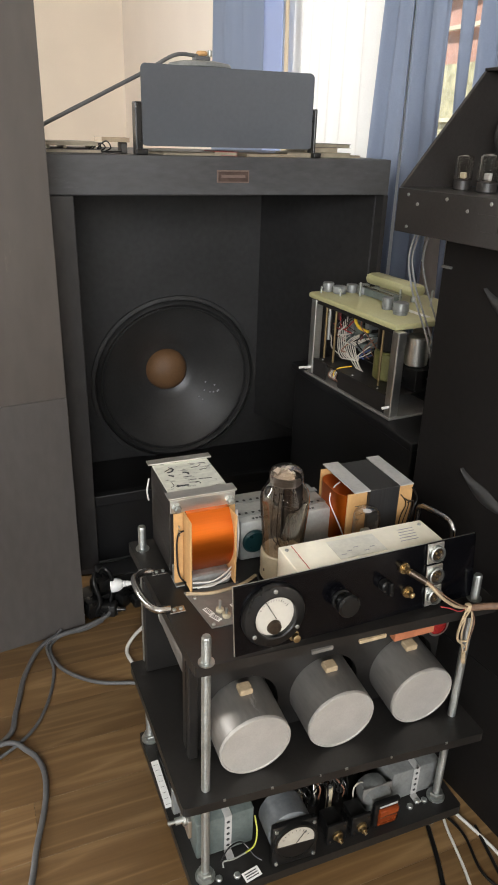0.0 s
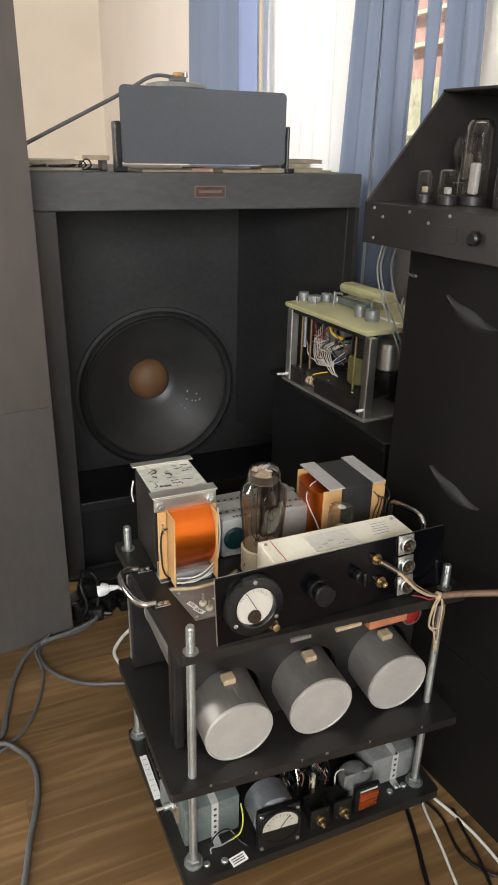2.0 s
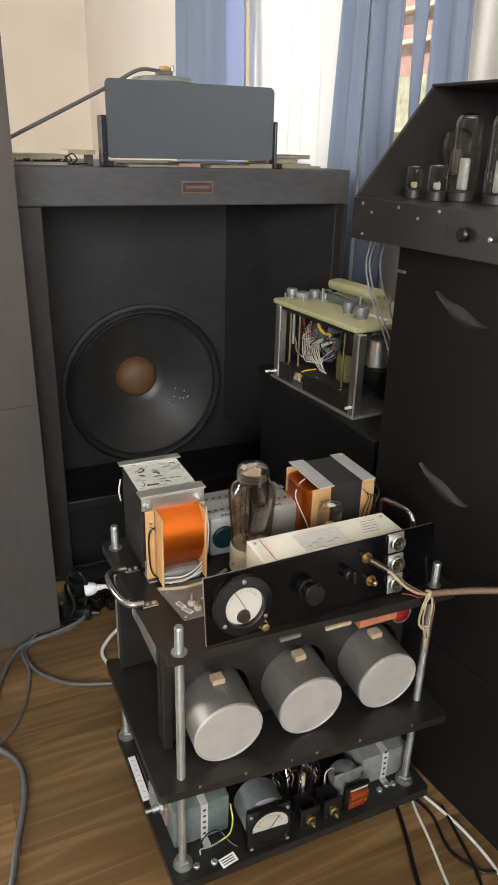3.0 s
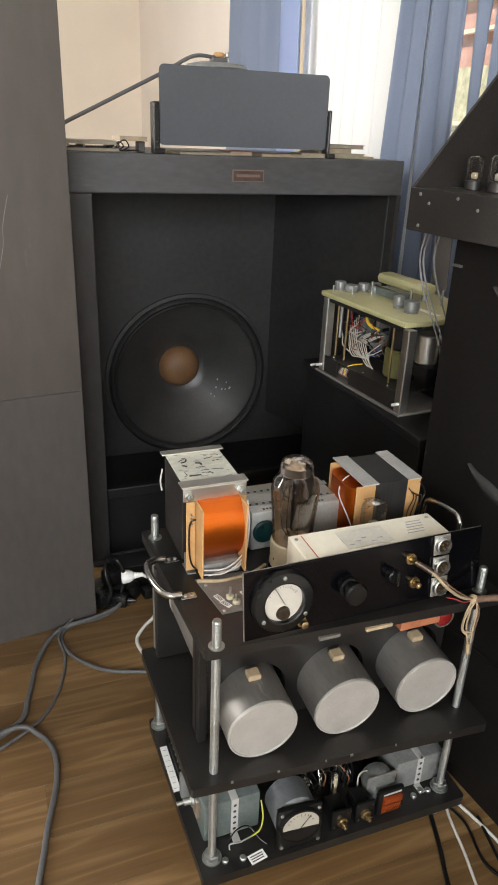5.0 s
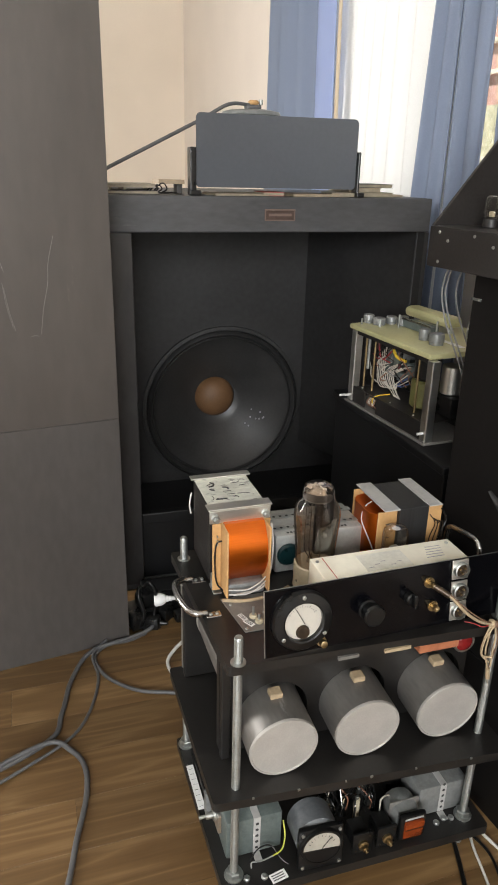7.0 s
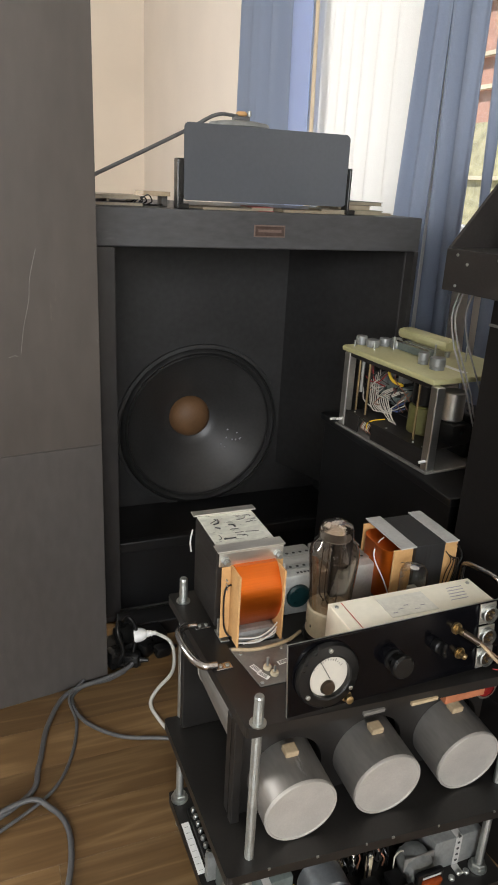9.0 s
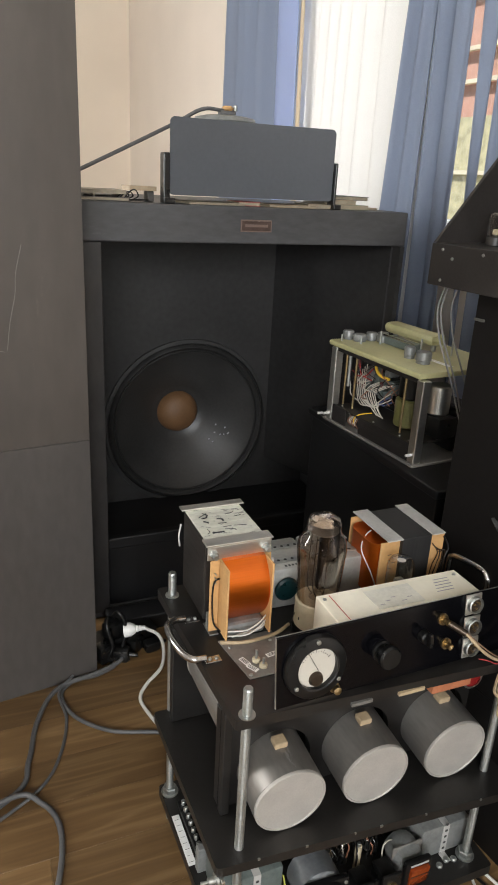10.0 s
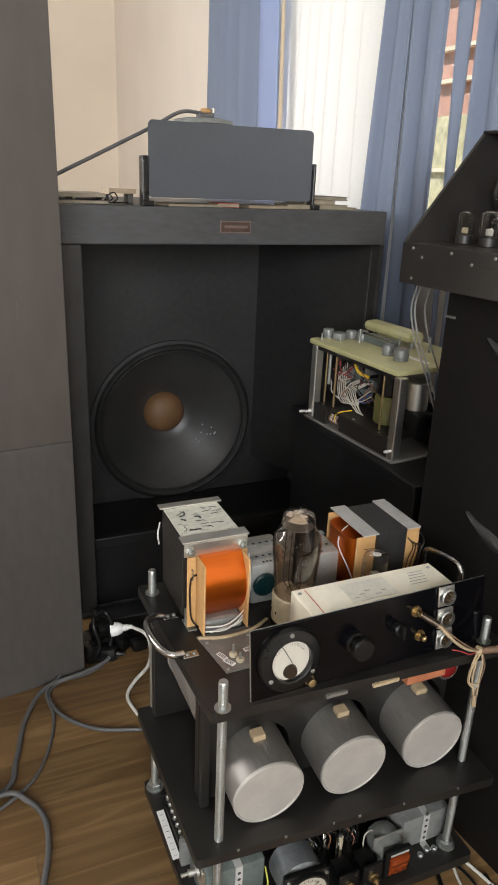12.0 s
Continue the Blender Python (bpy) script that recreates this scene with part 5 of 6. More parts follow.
knobg = tagged(part("green_knob", cyl(bmesh.new(), (0.366, 0.861, 0.515), 0.020, -0.008, "y", 28, 0.003), GREEN, None, smooth=True), "dark teal round cap on the grey box", "knob")

# control chassis with its front panel
ctl = thing("control_chassis", "control chassis with black front panel, meter and pale aluminium cover", "electronic device", at(0.45, 0.70, ZT))
PT = pose(0.259, 0.655, ZT + 0.0035, -7.0, 0, 1.2)
PW, PH = 0.378, 0.100


def onpanel(bm):
    bmesh.ops.transform(bm, matrix=PT, verts=bm.verts[:])
    return bm


pn = part("front_panel", onpanel(boxm((0, 0, 0), (PW, 0.003, PH), 0.0006)), PANEL, ctl, "black front panel with bright edges")
part("panel_edge", onpanel(boxm((0, 0.0031, PH - 0.0008), (PW, 0.0045, PH + 0.0004))), ALU, pn)
part("panel_edge", onpanel(boxm((-0.0008, 0.0005, 0), (-0.0002, 0.0035, PH))), ALU, pn)
CX0, CX1, CY0, CY1, CZ = 0.360, 0.598, 0.6735, 0.757, 0.566
part("cover", boxm((CX0, CY0, ZT + 0.004), (CX1, CY1, CZ), 0.0015), COVER, ctl, "pale aluminium cover")
lb = part("diagram_label", boxm((0.43, 0.700, CZ + 0.0002), (0.505, 0.745, CZ + 0.0007)), PAPER, ctl, "pale pasted wiring diagram")
for k in range(5):
    part("print_bar", boxm((0.436 + 0.012 * k, 0.708 + 0.006 * (k % 3), CZ + 0.0008), (0.444 + 0.012 * k, 0.7092 + 0.006 * (k % 3), CZ + 0.0011)), FADEDINK, lb)
for k in range(5):
    part("print_bar", boxm((0.535 + 0.003 * k, 0.712 + 0.007 * k, CZ + 0.0003), (0.565 + 0.002 * k, 0.7135 + 0.007 * k, CZ + 0.0006)), FADEDINK, ctl)
part("red_line", boxm((0.378, 0.682, CZ + 0.0003), (0.3792, 0.752, CZ + 0.0006)), REDINK, ctl)
for x in (0.368, 0.588):
    part("cover_screw", lathe(bmesh.new(), [(0.003, 0), (0.0026, 0.0015), (0, 0.002)], (x, 0.745, CZ), "z", 10), ZINC, ctl)
part("side_screw", lathe(bmesh.new(), [(0.003, 0), (0.0026, -0.0015), (0, -0.002)], (CX0, 0.70, 0.545), "x", 10), ZINC, ctl)


def dial_meter(parent, c, m, r):
    """Round panel meter: bezel ring, face, needle, cover of the movement and three screws."""
    bz = part("meter", lathe(bmesh.new(), [(r * 1.56, 0), (r * 1.56, -0.006), (r * 1.48, -0.009), (r * 1.08, -0.012), (r * 1.0, -0.011), (r * 1.0, -0.004)], c, "y", 56, m), BLACKPLASTIC, parent, "round black panel meter", smooth=True)
    part("dial", lathe(bmesh.new(), [(0, -0.0045), (r * 1.0, -0.0045)], c, "y", 48, m), DIAL, bz, "pale dial face")
    arc = bmesh.new()
    for k in range(13):
        a = radians(-60 + 10 * k)
        mm = m @ Matrix.Translation(c) @ pose(0, -0.0049, 0, 0, math.degrees(a), 0)
        box(arc, (-0.00018, -0.0002, r * 0.70), (0.00018, 0.0002, r * (0.78 if k % 3 else 0.84)), 0, mm)
    part("scale", arc, INK, bz)
    part("needle", boxm((-0.0004, -0.0068, -r * 0.2), (0.0004, -0.0062, r * 0.85), 0, m @ Matrix.Translation(c) @ pose(0, 0, 0, 0, -28, 0)), INK, bz)
    part("hub", lathe(bmesh.new(), [(0, -0.0105), (r * 0.30, -0.0095), (r * 0.36, -0.005)], (c[0], c[1], c[2] - r * 0.60), "y", 28, m), BRONZE, bz, "bronze movement cover", smooth=True)
    for a in (90, 215, 325):
        part("screw", lathe(bmesh.new(), [(0, -0.013), (0.003, -0.012), (0.0034, -0.008)], (c[0] + r * 1.3 * math.cos(radians(a)), c[1], c[2] + r * 1.3 * math.sin(radians(a))), "y", 12, m), ZINC, bz, smooth=True)


dial_meter(pn, (0.053, -0.0005, 0.0515), PT, 0.0285)
kn = part("knob", lathe(bmesh.new(), [(0.015, 0), (0.015, -0.003), (0.012, -0.004), (0.0125, -0.013), (0.0155, -0.014), (0.0165, -0.022), (0.014, -0.025), (0, -0.0255)], (0.155, -0.0005, 0.048), "y", 32, PT), BLACKPLASTIC, pn, smooth=True)
sk = part("rotary_switch", lathe(bmesh.new(), [(0.009, 0), (0.009, -0.010), (0.007, -0.012), (0, -0.012)], (0.222, -0.0005, 0.055), "y", 24, PT), BLACKPLASTIC, pn, smooth=True)
part("pointer", onpanel(boxm((0.219, -0.022, 0.045), (0.225, -0.0125, 0.066), 0.002)), BLACKPLASTIC, sk)
for x, z in ((0.254, 0.073), (0.262, 0.034)):
    jk = part("gold_jack", lathe(bmesh.new(), [(0.0085, 0), (0.0085, -0.003), (0.0065, -0.003), (0.0065, -0.005), (0.0045, -0.005), (0.0045, -0.013), (0.003, -0.013), (0, -0.008)], (x, -0.0005, z), "y", 20, PT), BRASS, pn, "gold-plated socket", smooth=True)
tm_ = part("terminal", lathe(bmesh.new(), [(0.0075, 0), (0.0075, -0.003), (0.005, -0.004), (0.0055, -0.012), (0.003, -0.013), (0, -0.013)], (0.083, -0.0005, 0.012), "y", 16, PT), BRASS, pn, "brass terminal", smooth=True)
for z in (0.0855, 0.0515, 0.0185):
    xo = part("round_socket", onpanel(boxm((0.292, -0.003, z - 0.0155), (0.320, -0.0003, z + 0.0155), 0.001)), ALU, pn, "round aluminium connector on a square flange")
    part("shell", lathe(bmesh.new(), [(0.0125, -0.003), (0.0125, -0.009), (0.0105, -0.010), (0.0100, -0.006), (0.0, -0.006)], (0.306, 0, z), "y", 28, PT), ZINC, xo, smooth=True)
    part("insert", lathe(bmesh.new(), [(0, -0.0064), (0.0098, -0.0064)], (0.306, 0, z), "y", 24, PT), BRONZE, xo)
    for dx, dz in ((-0.004, 0.003), (0.004, 0.003), (0, -0.004)):
        part("pin", cyl(bmesh.new(), (0.306 + dx, -0.0062, z + dz), 0.0016, -0.003, "y", 8, m=PT), BRASS, xo)
# small terminal plate beside the panel
tp = thing("terminal_plate", "small worn aluminium plate with two posts and labels", "terminal plate", at(0.275, 0.76, ZT))
part("plate", slab(bmesh.new(), [(0.237, 0.812), (0.2505, 0.722), (0.290, 0.722), (0.318, 0.722), (0.322, 0.812)], ZT + 0.0004, ZT + 0.0022), DULLPLATE, tp)
for x, y, h in ((0.272, 0.752, 0.020), (0.277, 0.738, 0.016)):
    ps = part("post", cyl(bmesh.new(), (x, y, ZT + 0.0023), 0.002, h, "z", 12, 0.0005), ZINC, tp, smooth=True)
    part("insulator", cyl(bmesh.new(), (x, y, ZT + 0.0023), 0.0058, 0.006, "z", 18, 0.001), CERAMIC, ps, smooth=True)
for x, y, rz in ((0.257, 0.757, -70), (0.262, 0.741, -60), (0.300, 0.76, 10)):
    part("label", boxm((-0.009, -0.004, 0), (0.009, 0.004, 0.0004), 0, at(x, y, ZT + 0.0023, rz)), WHITE, tp)
    for k in range(3):
        part("print_bar", boxm((-0.007, -0.0025 + 0.002 * k, 0.0005), (0.006, -0.0017 + 0.002 * k, 0.0007), 0, at(x, y, ZT + 0.0023, rz)), INK, tp)
for x, y in ((0.255, 0.728), (0.248, 0.793), (0.31, 0.79), (0.300, 0.735), (0.305, 0.75)):
    part("screw", lathe(bmesh.new(), [(0.0028, 0), (0.0022, 0.0015), (0, 0.0018)], (x, y, ZT + 0.0022), "z", 10), ZINC, tp)

# brown cable that comes in to the panel
bc = thing("interconnect_cable", "thick brown braided cable tied with string at the rack", "cable", at(0.608, 0.636, 0.487))
P1 = PT @ Vector((0.254, -0.014, 0.073))
part("cable", tube(bmesh.new(), [(1.02, 0.26, 0.62), (0.90, 0.40, 0.56), (0.78, 0.52, 0.517), (0.70, 0.59, 0.497), (0.645, 0.622, 0.489), (0.608, 0.633, 0.487)], 0.0052, 12), BROWNCABLE, bc, smooth=True)
part("tail", tube(bmesh.new(), [(0.608, 0.634, 0.488), (0.585, 0.630, 0.497), (0.555, 0.628, 0.520), (P1.x + 0.017, P1.y - 0.014, P1.z - 0.009), tuple(P1)], 0.0024, 10), PALETAN, bc, smooth=True)
part("tail", tube(bmesh.new(), [(0.608, 0.632, 0.489), (0.588, 0.627, 0.501), (0.560, 0.626, 0.522), (P1.x + 0.018, P1.y - 0.016, P1.z - 0.008)], 0.0011, 8), BROWNCABLE, bc, smooth=True)
part("plug", tube(bmesh.new(), [tuple(P1 + Vector((0.018, -0.016, -0.010))), tuple(P1 + Vector((0.001, -0.001, 0)))], 0.0048, 12, smooth=False), BRONZE, bc, smooth=True)
part("red_tail", tube(bmesh.new(), [(0.606, 0.634, 0.486), (0.59, 0.631, 0.487), (0.575, 0.634, 0.494), (0.562, 0.638, 0.497)], 0.0009, 8), WIRES[2], bc, smooth=True)
for dx, dy, sway, zend in ((0.0, 0.0, 0.0, 0.405), (0.004, -0.003, 0.006, 0.412), (-0.003, -0.002, -0.006, 0.42), (0.002, -0.004, -0.011, 0.43)):
    part("loose_end", tube(bmesh.new(), [(0.608 + dx, 0.634 + dy, 0.486), (0.604 + dx + sway, 0.631 + dy, 0.465), (0.602 + dx + sway, 0.630 + dy, 0.44), (0.612 + dx * 0.5, 0.631 + dy, zend)], 0.0014, 8), PALETAN, bc, smooth=True)
part("string", tube(bmesh.new(), [(0.614, 0.632, 0.484), (0.620, 0.629, 0.46), (0.616, 0.629, 0.432), (0.613, 0.630, 0.41)], 0.0012, 8), BROWNCABLE, bc, smooth=True)
part("rca_tip", tube(bmesh.new(), [(0.6125, 0.631, 0.407), (0.6165, 0.632, 0.386)], 0.0034, 12, smooth=False), PALETAN, bc)
part("rca_tip", tube(bmesh.new(), [(0.6165, 0.632, 0.386), (0.618, 0.632, 0.376)], 0.0018, 10, smooth=False), ZINC, bc)
part("knot", lathe(bmesh.new(), [(0, -0.008), (0.005, -0.005), (0.0068, 0), (0.005, 0.005), (0, 0.008)], (0.608, 0.634, 0.487), "z", 14), PALETAN, bc, smooth=True)

# ---- bottom tier ----
pm = thing("panel_meter", "square black panel meter leaning on the bottom board", "meter", at(0.37, 0.66, ZB))
PM = pose(0.3595, 0.634, ZB + 0.001, -5, 0, -3)


def on(mx, bm):
    bmesh.ops.transform(bm, matrix=mx, verts=bm.verts[:])
    return bm


part("case", on(PM, boxm((-0.038, 0, 0), (0.038, 0.012, 0.080), 0.005)), BLACKPLASTIC, pm, smooth=True)
part("drum", cyl(bmesh.new(), (0.0, 0.0122, 0.044), 0.0375, 0.058, "y", 40, 0.006, PM), DRUMGREY, pm, "grey round meter drum", smooth=True)
dl = part("dial", slab(bmesh.new(), [(0.031 * math.cos(radians(a)), 0.028 * math.sin(radians(a))) for a in range(0, 360, 12)], 0, 0.001, PM @ pose(0, -0.001, 0.046, 90, 0, 0)), DIALDIM, pm)
part("dial_mask", slab(bmesh.new(), [(0.034 * math.cos(radians(a)), 0.030 * math.sin(radians(a))) for a in range(188, 353, 8)], 0, 0.0022, PM @ pose(0, -0.0014, 0.046, 90, 0, 0)), BLACKPLASTIC, pm)
part("rim", lathe(bmesh.new(), [(0.031, -0.001), (0.0315, -0.005), (0.0355, -0.005), (0.037, 0)], (0, 0, 0.046), "y", 40, PM @ Matrix.Translation((0, 0, 0.046)) @ Matrix.Diagonal((1, 1, 0.93, 1)) @ Matrix.Translation((0, 0, -0.046))), BLACKPLASTIC, pm, smooth=True)
scale_ = bmesh.new()
for k in range(9):
    box(scale_, (-0.0003, -0.0004, 0.021), (0.0003, 0.0002, 0.0245), 0, PM @ pose(0, -0.0022, 0.044, 0, -64 + 16 * k, 0))
part("scale", scale_, INK, pm)
part("needle", on(PM @ pose(0, -0.0029, 0.042, 0, 38, 0), boxm((-0.0005, -0.0004, 0), (0.0005, 0.0002, 0.027))), INK, pm)
for x in (-0.031, 0.031):
    for z in (0.008, 0.072):
        part("screw", lathe(bmesh.new(), [(0.0032, 0), (0.0028, -0.002), (0, -0.0026)], (x, 0, z), "y", 12, PM), ZINC, pm)


def strap_box(x0, y0, z0, x1, y1, z1, sx, label, skin=HAMMERDARK):
    b = thing("metal_box", label, "metal box", at((x0 + x1) / 2, (y0 + y1) / 2, z0), "grey boxes on the bottom board")
    part("case", boxm((x0, y0, z0), (x1, y1, z1), 0.004), skin, b, smooth=True)
    s = part("strap", boxm((sx - 0.006, y0 - 0.0016, z0 + 0.004), (sx + 0.006, y0 - 0.0003, z1 + 0.0014), 0.0003), BARGREY, b, "perforated fixing strap")
    part("strap_top", boxm((sx - 0.006, y0 - 0.0016, z1 + 0.0003), (sx + 0.006, y1, z1 + 0.0016), 0.0003), BARGREY, b)
    part("strap_foot", boxm((sx - 0.006, y0 - 0.018, z0), (sx + 0.006, y0 - 0.0003, z0 + 0.002), 0.0003), BARGREY, b)
    for k in range(5):
        part("hole", cyl(bmesh.new(), (sx, y0 - 0.0017, z0 + 0.014 + 0.013 * k), 0.0028, -0.0003, "y", 12), INK, s)


strap_box(0.217, 0.690, ZB + 0.0004, 0.312, 0.775, 0.140, 0.268, "grey metal box strapped to the bottom board")
strap_box(0.5575, 0.674, ZB + 0.0004, 0.652, 0.80, 0.126, 0.603, "pale grey metal box behind the rocker switch", HAMMER)
for x, y in ((0.436, 0.640), (0.480, 0.640)):
    s = thing("toggle_switch", "brass toggle switch in a black block", "switch", at(x, y, ZB), "switches on the bottom board")
    part("block", boxm((x - 0.018, y, ZB + 0.0003), (x + 0.018, y + 0.006, ZB + 0.043), 0.003), BLACKPLASTIC, s, "square black face plate", smooth=True)
    part("body", boxm((x - 0.014, y + 0.0062, ZB + 0.004), (x + 0.014, y + 0.040, ZB + 0.036), 0.003), BLACKPLASTIC, s, smooth=True)
    for dx, dz in ((-0.012, 0.008), (0.012, 0.036)):
        part("screw", lathe(bmesh.new(), [(0.002, 0), (0.0016, -0.0012), (0, -0.0016)], (x + dx, y, ZB + dz), "y", 10), BRONZE, s)
    part("collar", lathe(bmesh.new(), [(0.009, 0), (0.009, -0.004), (0.0055, -0.005), (0.005, -0.011), (0.0025, -0.011)], (x, y, ZB + 0.020), "y", 18), BRASS, s, smooth=True)
    part("lever", tube(bmesh.new(), [(x, y - 0.009, ZB + 0.020), (x + 0.001, y - 0.015, ZB + 0.018)], 0.0028, 10, smooth=False), BRASS, s, smooth=True)
rk = thing("rocker_switch", "orange rocker switch in a grey metal housing", "switch", at(0.545, 0.67, ZB))
part("housing", boxm((0.500, 0.6515, ZB + 0.0003), (0.5555, 0.712, ZB + 0.053), 0.022, None), HAMMER, rk, "rounded grey metal housing", smooth=True)
part("housing_band", boxm((0.4995, 0.672, ZB + 0.002), (0.556, 0.676, ZB + 0.0535), 0.021), DULLPLATE, rk, smooth=True)
part("bezel", boxm((0.503, 0.640, ZB + 0.001), (0.553, 0.6512, ZB + 0.054), 0.006), BLACKPLASTIC, rk, smooth=True)
part("bezel_lip", boxm((0.511, 0.6385, ZB + 0.047), (0.545, 0.6398, ZB + 0.0505), 0.0005), BARGREY, rk, "pale printed line")
part("rocker", on(pose(0.528, 0.6395, ZB + 0.025, 8, 0, 0), boxm((-0.0175, -0.004, -0.019), (0.0175, 0.004, 0.019), 0.002)), ORANGE, rk, "translucent orange rocker", smooth=True)
part("rocker_split", on(pose(0.528, 0.6395, ZB + 0.025, 8, 0, 0), boxm((-0.0172, -0.0046, 0.005), (0.0172, -0.0038, 0.0065))), BLACKPLASTIC, rk)
hb_ = thing("open_relay", "glossy black open relay box among the wiring", "relay", at(0.548, 0.75, ZB))
part("case", boxm((0.525, 0.730, ZB + 0.0003), (0.5562, 0.785, ZB + 0.058), 0.004), BLACKPLASTIC, hb_, smooth=True)
for k in range(5):
    part("contact", boxm((0.529 + 0.0055 * k, 0.735, ZB + 0.0582), (0.531 + 0.0055 * k, 0.742, ZB + 0.061 + 0.001 * (k % 2)), 0.0004), CHROME, hb_)
for x, y, h in ((0.452, 0.700, 0.050), (0.405, 0.715, 0.040)):
    cp_ = thing("ceramic_stand_off", "cream ceramic stand-off with a steel cap", "insulator", at(x, y, ZB), "ceramic stand-offs")
    part("body", lathe(bmesh.new(), [(0, 0.0003), (0.0055, 0.0003), (0.0055, h * 0.3), (0.0045, h * 0.35), (0.0055, h * 0.4), (0.0055, h), (0, h)], (x, y, ZB), "z", 16), CERAMIC, cp_, smooth=True)
    part("cap", cyl(bmesh.new(), (x, y, ZB + h), 0.003, 0.006, "z", 10, 0.0005), ZINC, cp_, smooth=True)
clut = random.Random(8)
for k in range(16):
    x, y = 0.412 + 0.026 * (k % 4) + clut.uniform(-0.004, 0.004), 0.722 + 0.026 * (k // 4) + clut.uniform(-0.004, 0.004)
    r = clut.uniform(0.006, 0.0105)
    h = clut.uniform(0.018, 0.052)
    c = thing("small_component", "small dark component with bright terminals in the wiring", "component", at(x, y, ZB), "components on the bottom board")
    part("body", cyl(bmesh.new(), (x, y, ZB + 0.0003), r, h, "z", 16, 0.002), (BLACKPLASTIC, BLACKPLASTIC, LAMINATION, ALU)[k % 4], c, smooth=True)
    part("terminal", cyl(bmesh.new(), (x, y, ZB + h), r * 0.35, 0.012, "z", 10, 0.001), (ZINC, CERAMIC)[k % 2], c, smooth=True)
for k in range(22):
    x, y = clut.uniform(0.405, 0.492), clut.uniform(0.685, 0.74)
    w = thing("wire_loop", "bare wire looping between components", "wire", at(x, y, ZB + 0.03), "wires on the bottom board")
    x2, y2 = x + clut.uniform(-0.05, 0.05), y + clut.uniform(0.0, 0.06)
    part("wire", tube(bmesh.new(), [(x, y, ZB + 0.02), (x, y, ZB + 0.035 + clut.uniform(0, 0.02)), ((x + x2) / 2, (y + y2) / 2, ZB + 0.05 + clut.uniform(0, 0.025)), (x2, y2, ZB + 0.03)], 0.0014, 6), (CHROME, BLACKPLASTIC, BLACKPLASTIC, BLACKPLASTIC, CHROME, WIRES[3], BLACKPLASTIC, WIRES[0])[k % 8], w, smooth=True)
ew = thing("earth_wire", "green-yellow earth wire with a bare end", "wire", at(0.29, 0.66, ZB))
part("yellow_sleeve", tube(bmesh.new(), [(0.3175, 0.700, ZB + 0.045), (0.3155, 0.684, ZB + 0.028), (0.306, 0.672, ZB + 0.016), (0.290, 0.668, ZB + 0.012)], 0.0015, 8), mat("wire_green_yellow", (0.40, 0.40, 0.05), 0.5, vary=0.3, scale=120), ew, smooth=True)
part("black_strand", tube(bmesh.new(), [(0.250, 0.672, ZB + 0.006), (0.268, 0.680, ZB + 0.020), (0.290, 0.682, ZB + 0.018), (0.303, 0.664, ZB + 0.006), (0.312, 0.655, ZB + 0.002)], 0.0012, 8), BLACKPLASTIC, ew, smooth=True)
part("bare_end", tube(bmesh.new(), [(0.29, 0.668, ZB + 0.012), (0.270, 0.666, ZB + 0.010), (0.254, 0.668, ZB + 0.009), (0.252, 0.664, ZB + 0.002)], 0.0013, 8), ZINC, ew, smooth=True)
for x, y in ((0.240, 0.650), (0.268, 0.645), (0.585, 0.655), (0.602, 0.660), (0.615, 0.657)):
    b = tagged(part("bolt_head", lathe(bmesh.new(), [(0, 0.0), (0.0055, 0.0), (0.0055, 0.003), (0.004, 0.0045), (0, 0.005)], (x, y, ZB + 0.0002), "z", 12), ZINC, None, smooth=True), "bright bolt head on the bottom board", "bolt", "bolts on the bottom board")
tag_ = thing("paper_tag", "small white printed tag lying on the board", "label", at(0.290, 0.640, ZB))
part("paper", boxm((-0.014, -0.008, 0), (0.014, 0.008, 0.0006), 0, at(0.290, 0.640, ZB + 0.0003, 10)), WHITE, tag_)
for k in range(3):
    part("print_bar", boxm((-0.011, -0.005 + 0.004 * k, 0.0007), (0.010, -0.0035 + 0.004 * k, 0.0009), 0, at(0.290, 0.640, ZB + 0.0003, 10)), INK, tag_)
ts = thing("terminal_strip", "row of bright screw terminals with a white paper strip", "terminal strip", at(0.205, 0.85, ZB))
part("paper_strip", boxm((0.196, 0.795, ZB + 0.0003), (0.209, 0.895, ZB + 0.001)), WHITE, ts, "white paper strip with marks")
part("bar", boxm((0.212, 0.795, ZB + 0.0003), (0.228, 0.915, ZB + 0.012), 0.002), BLACKPLASTIC, ts)
for k in range(8):
    part("terminal_screw", lathe(bmesh.new(), [(0.0045, 0), (0.0045, 0.006), (0.003, 0.008), (0, 0.008)], (0.220, 0.802 + 0.0145 * k, ZB + 0.012), "z", 10), ZINC, ts, smooth=True)
    part("print_mark", boxm((0.199, 0.801 + 0.012 * k, ZB + 0.0011), (0.206, 0.8015 + 0.012 * k, ZB + 0.0013)), INK, ts)
sb = thing("metal_box", "narrow grey metal box near the board's edge", "metal box", at(0.225, 0.755, ZB), "grey boxes on the bottom board")
part("case", boxm((0.205, 0.778, ZB + 0.0003), (0.223, 0.792, ZB + 0.05), 0.002), HAMMER, sb)

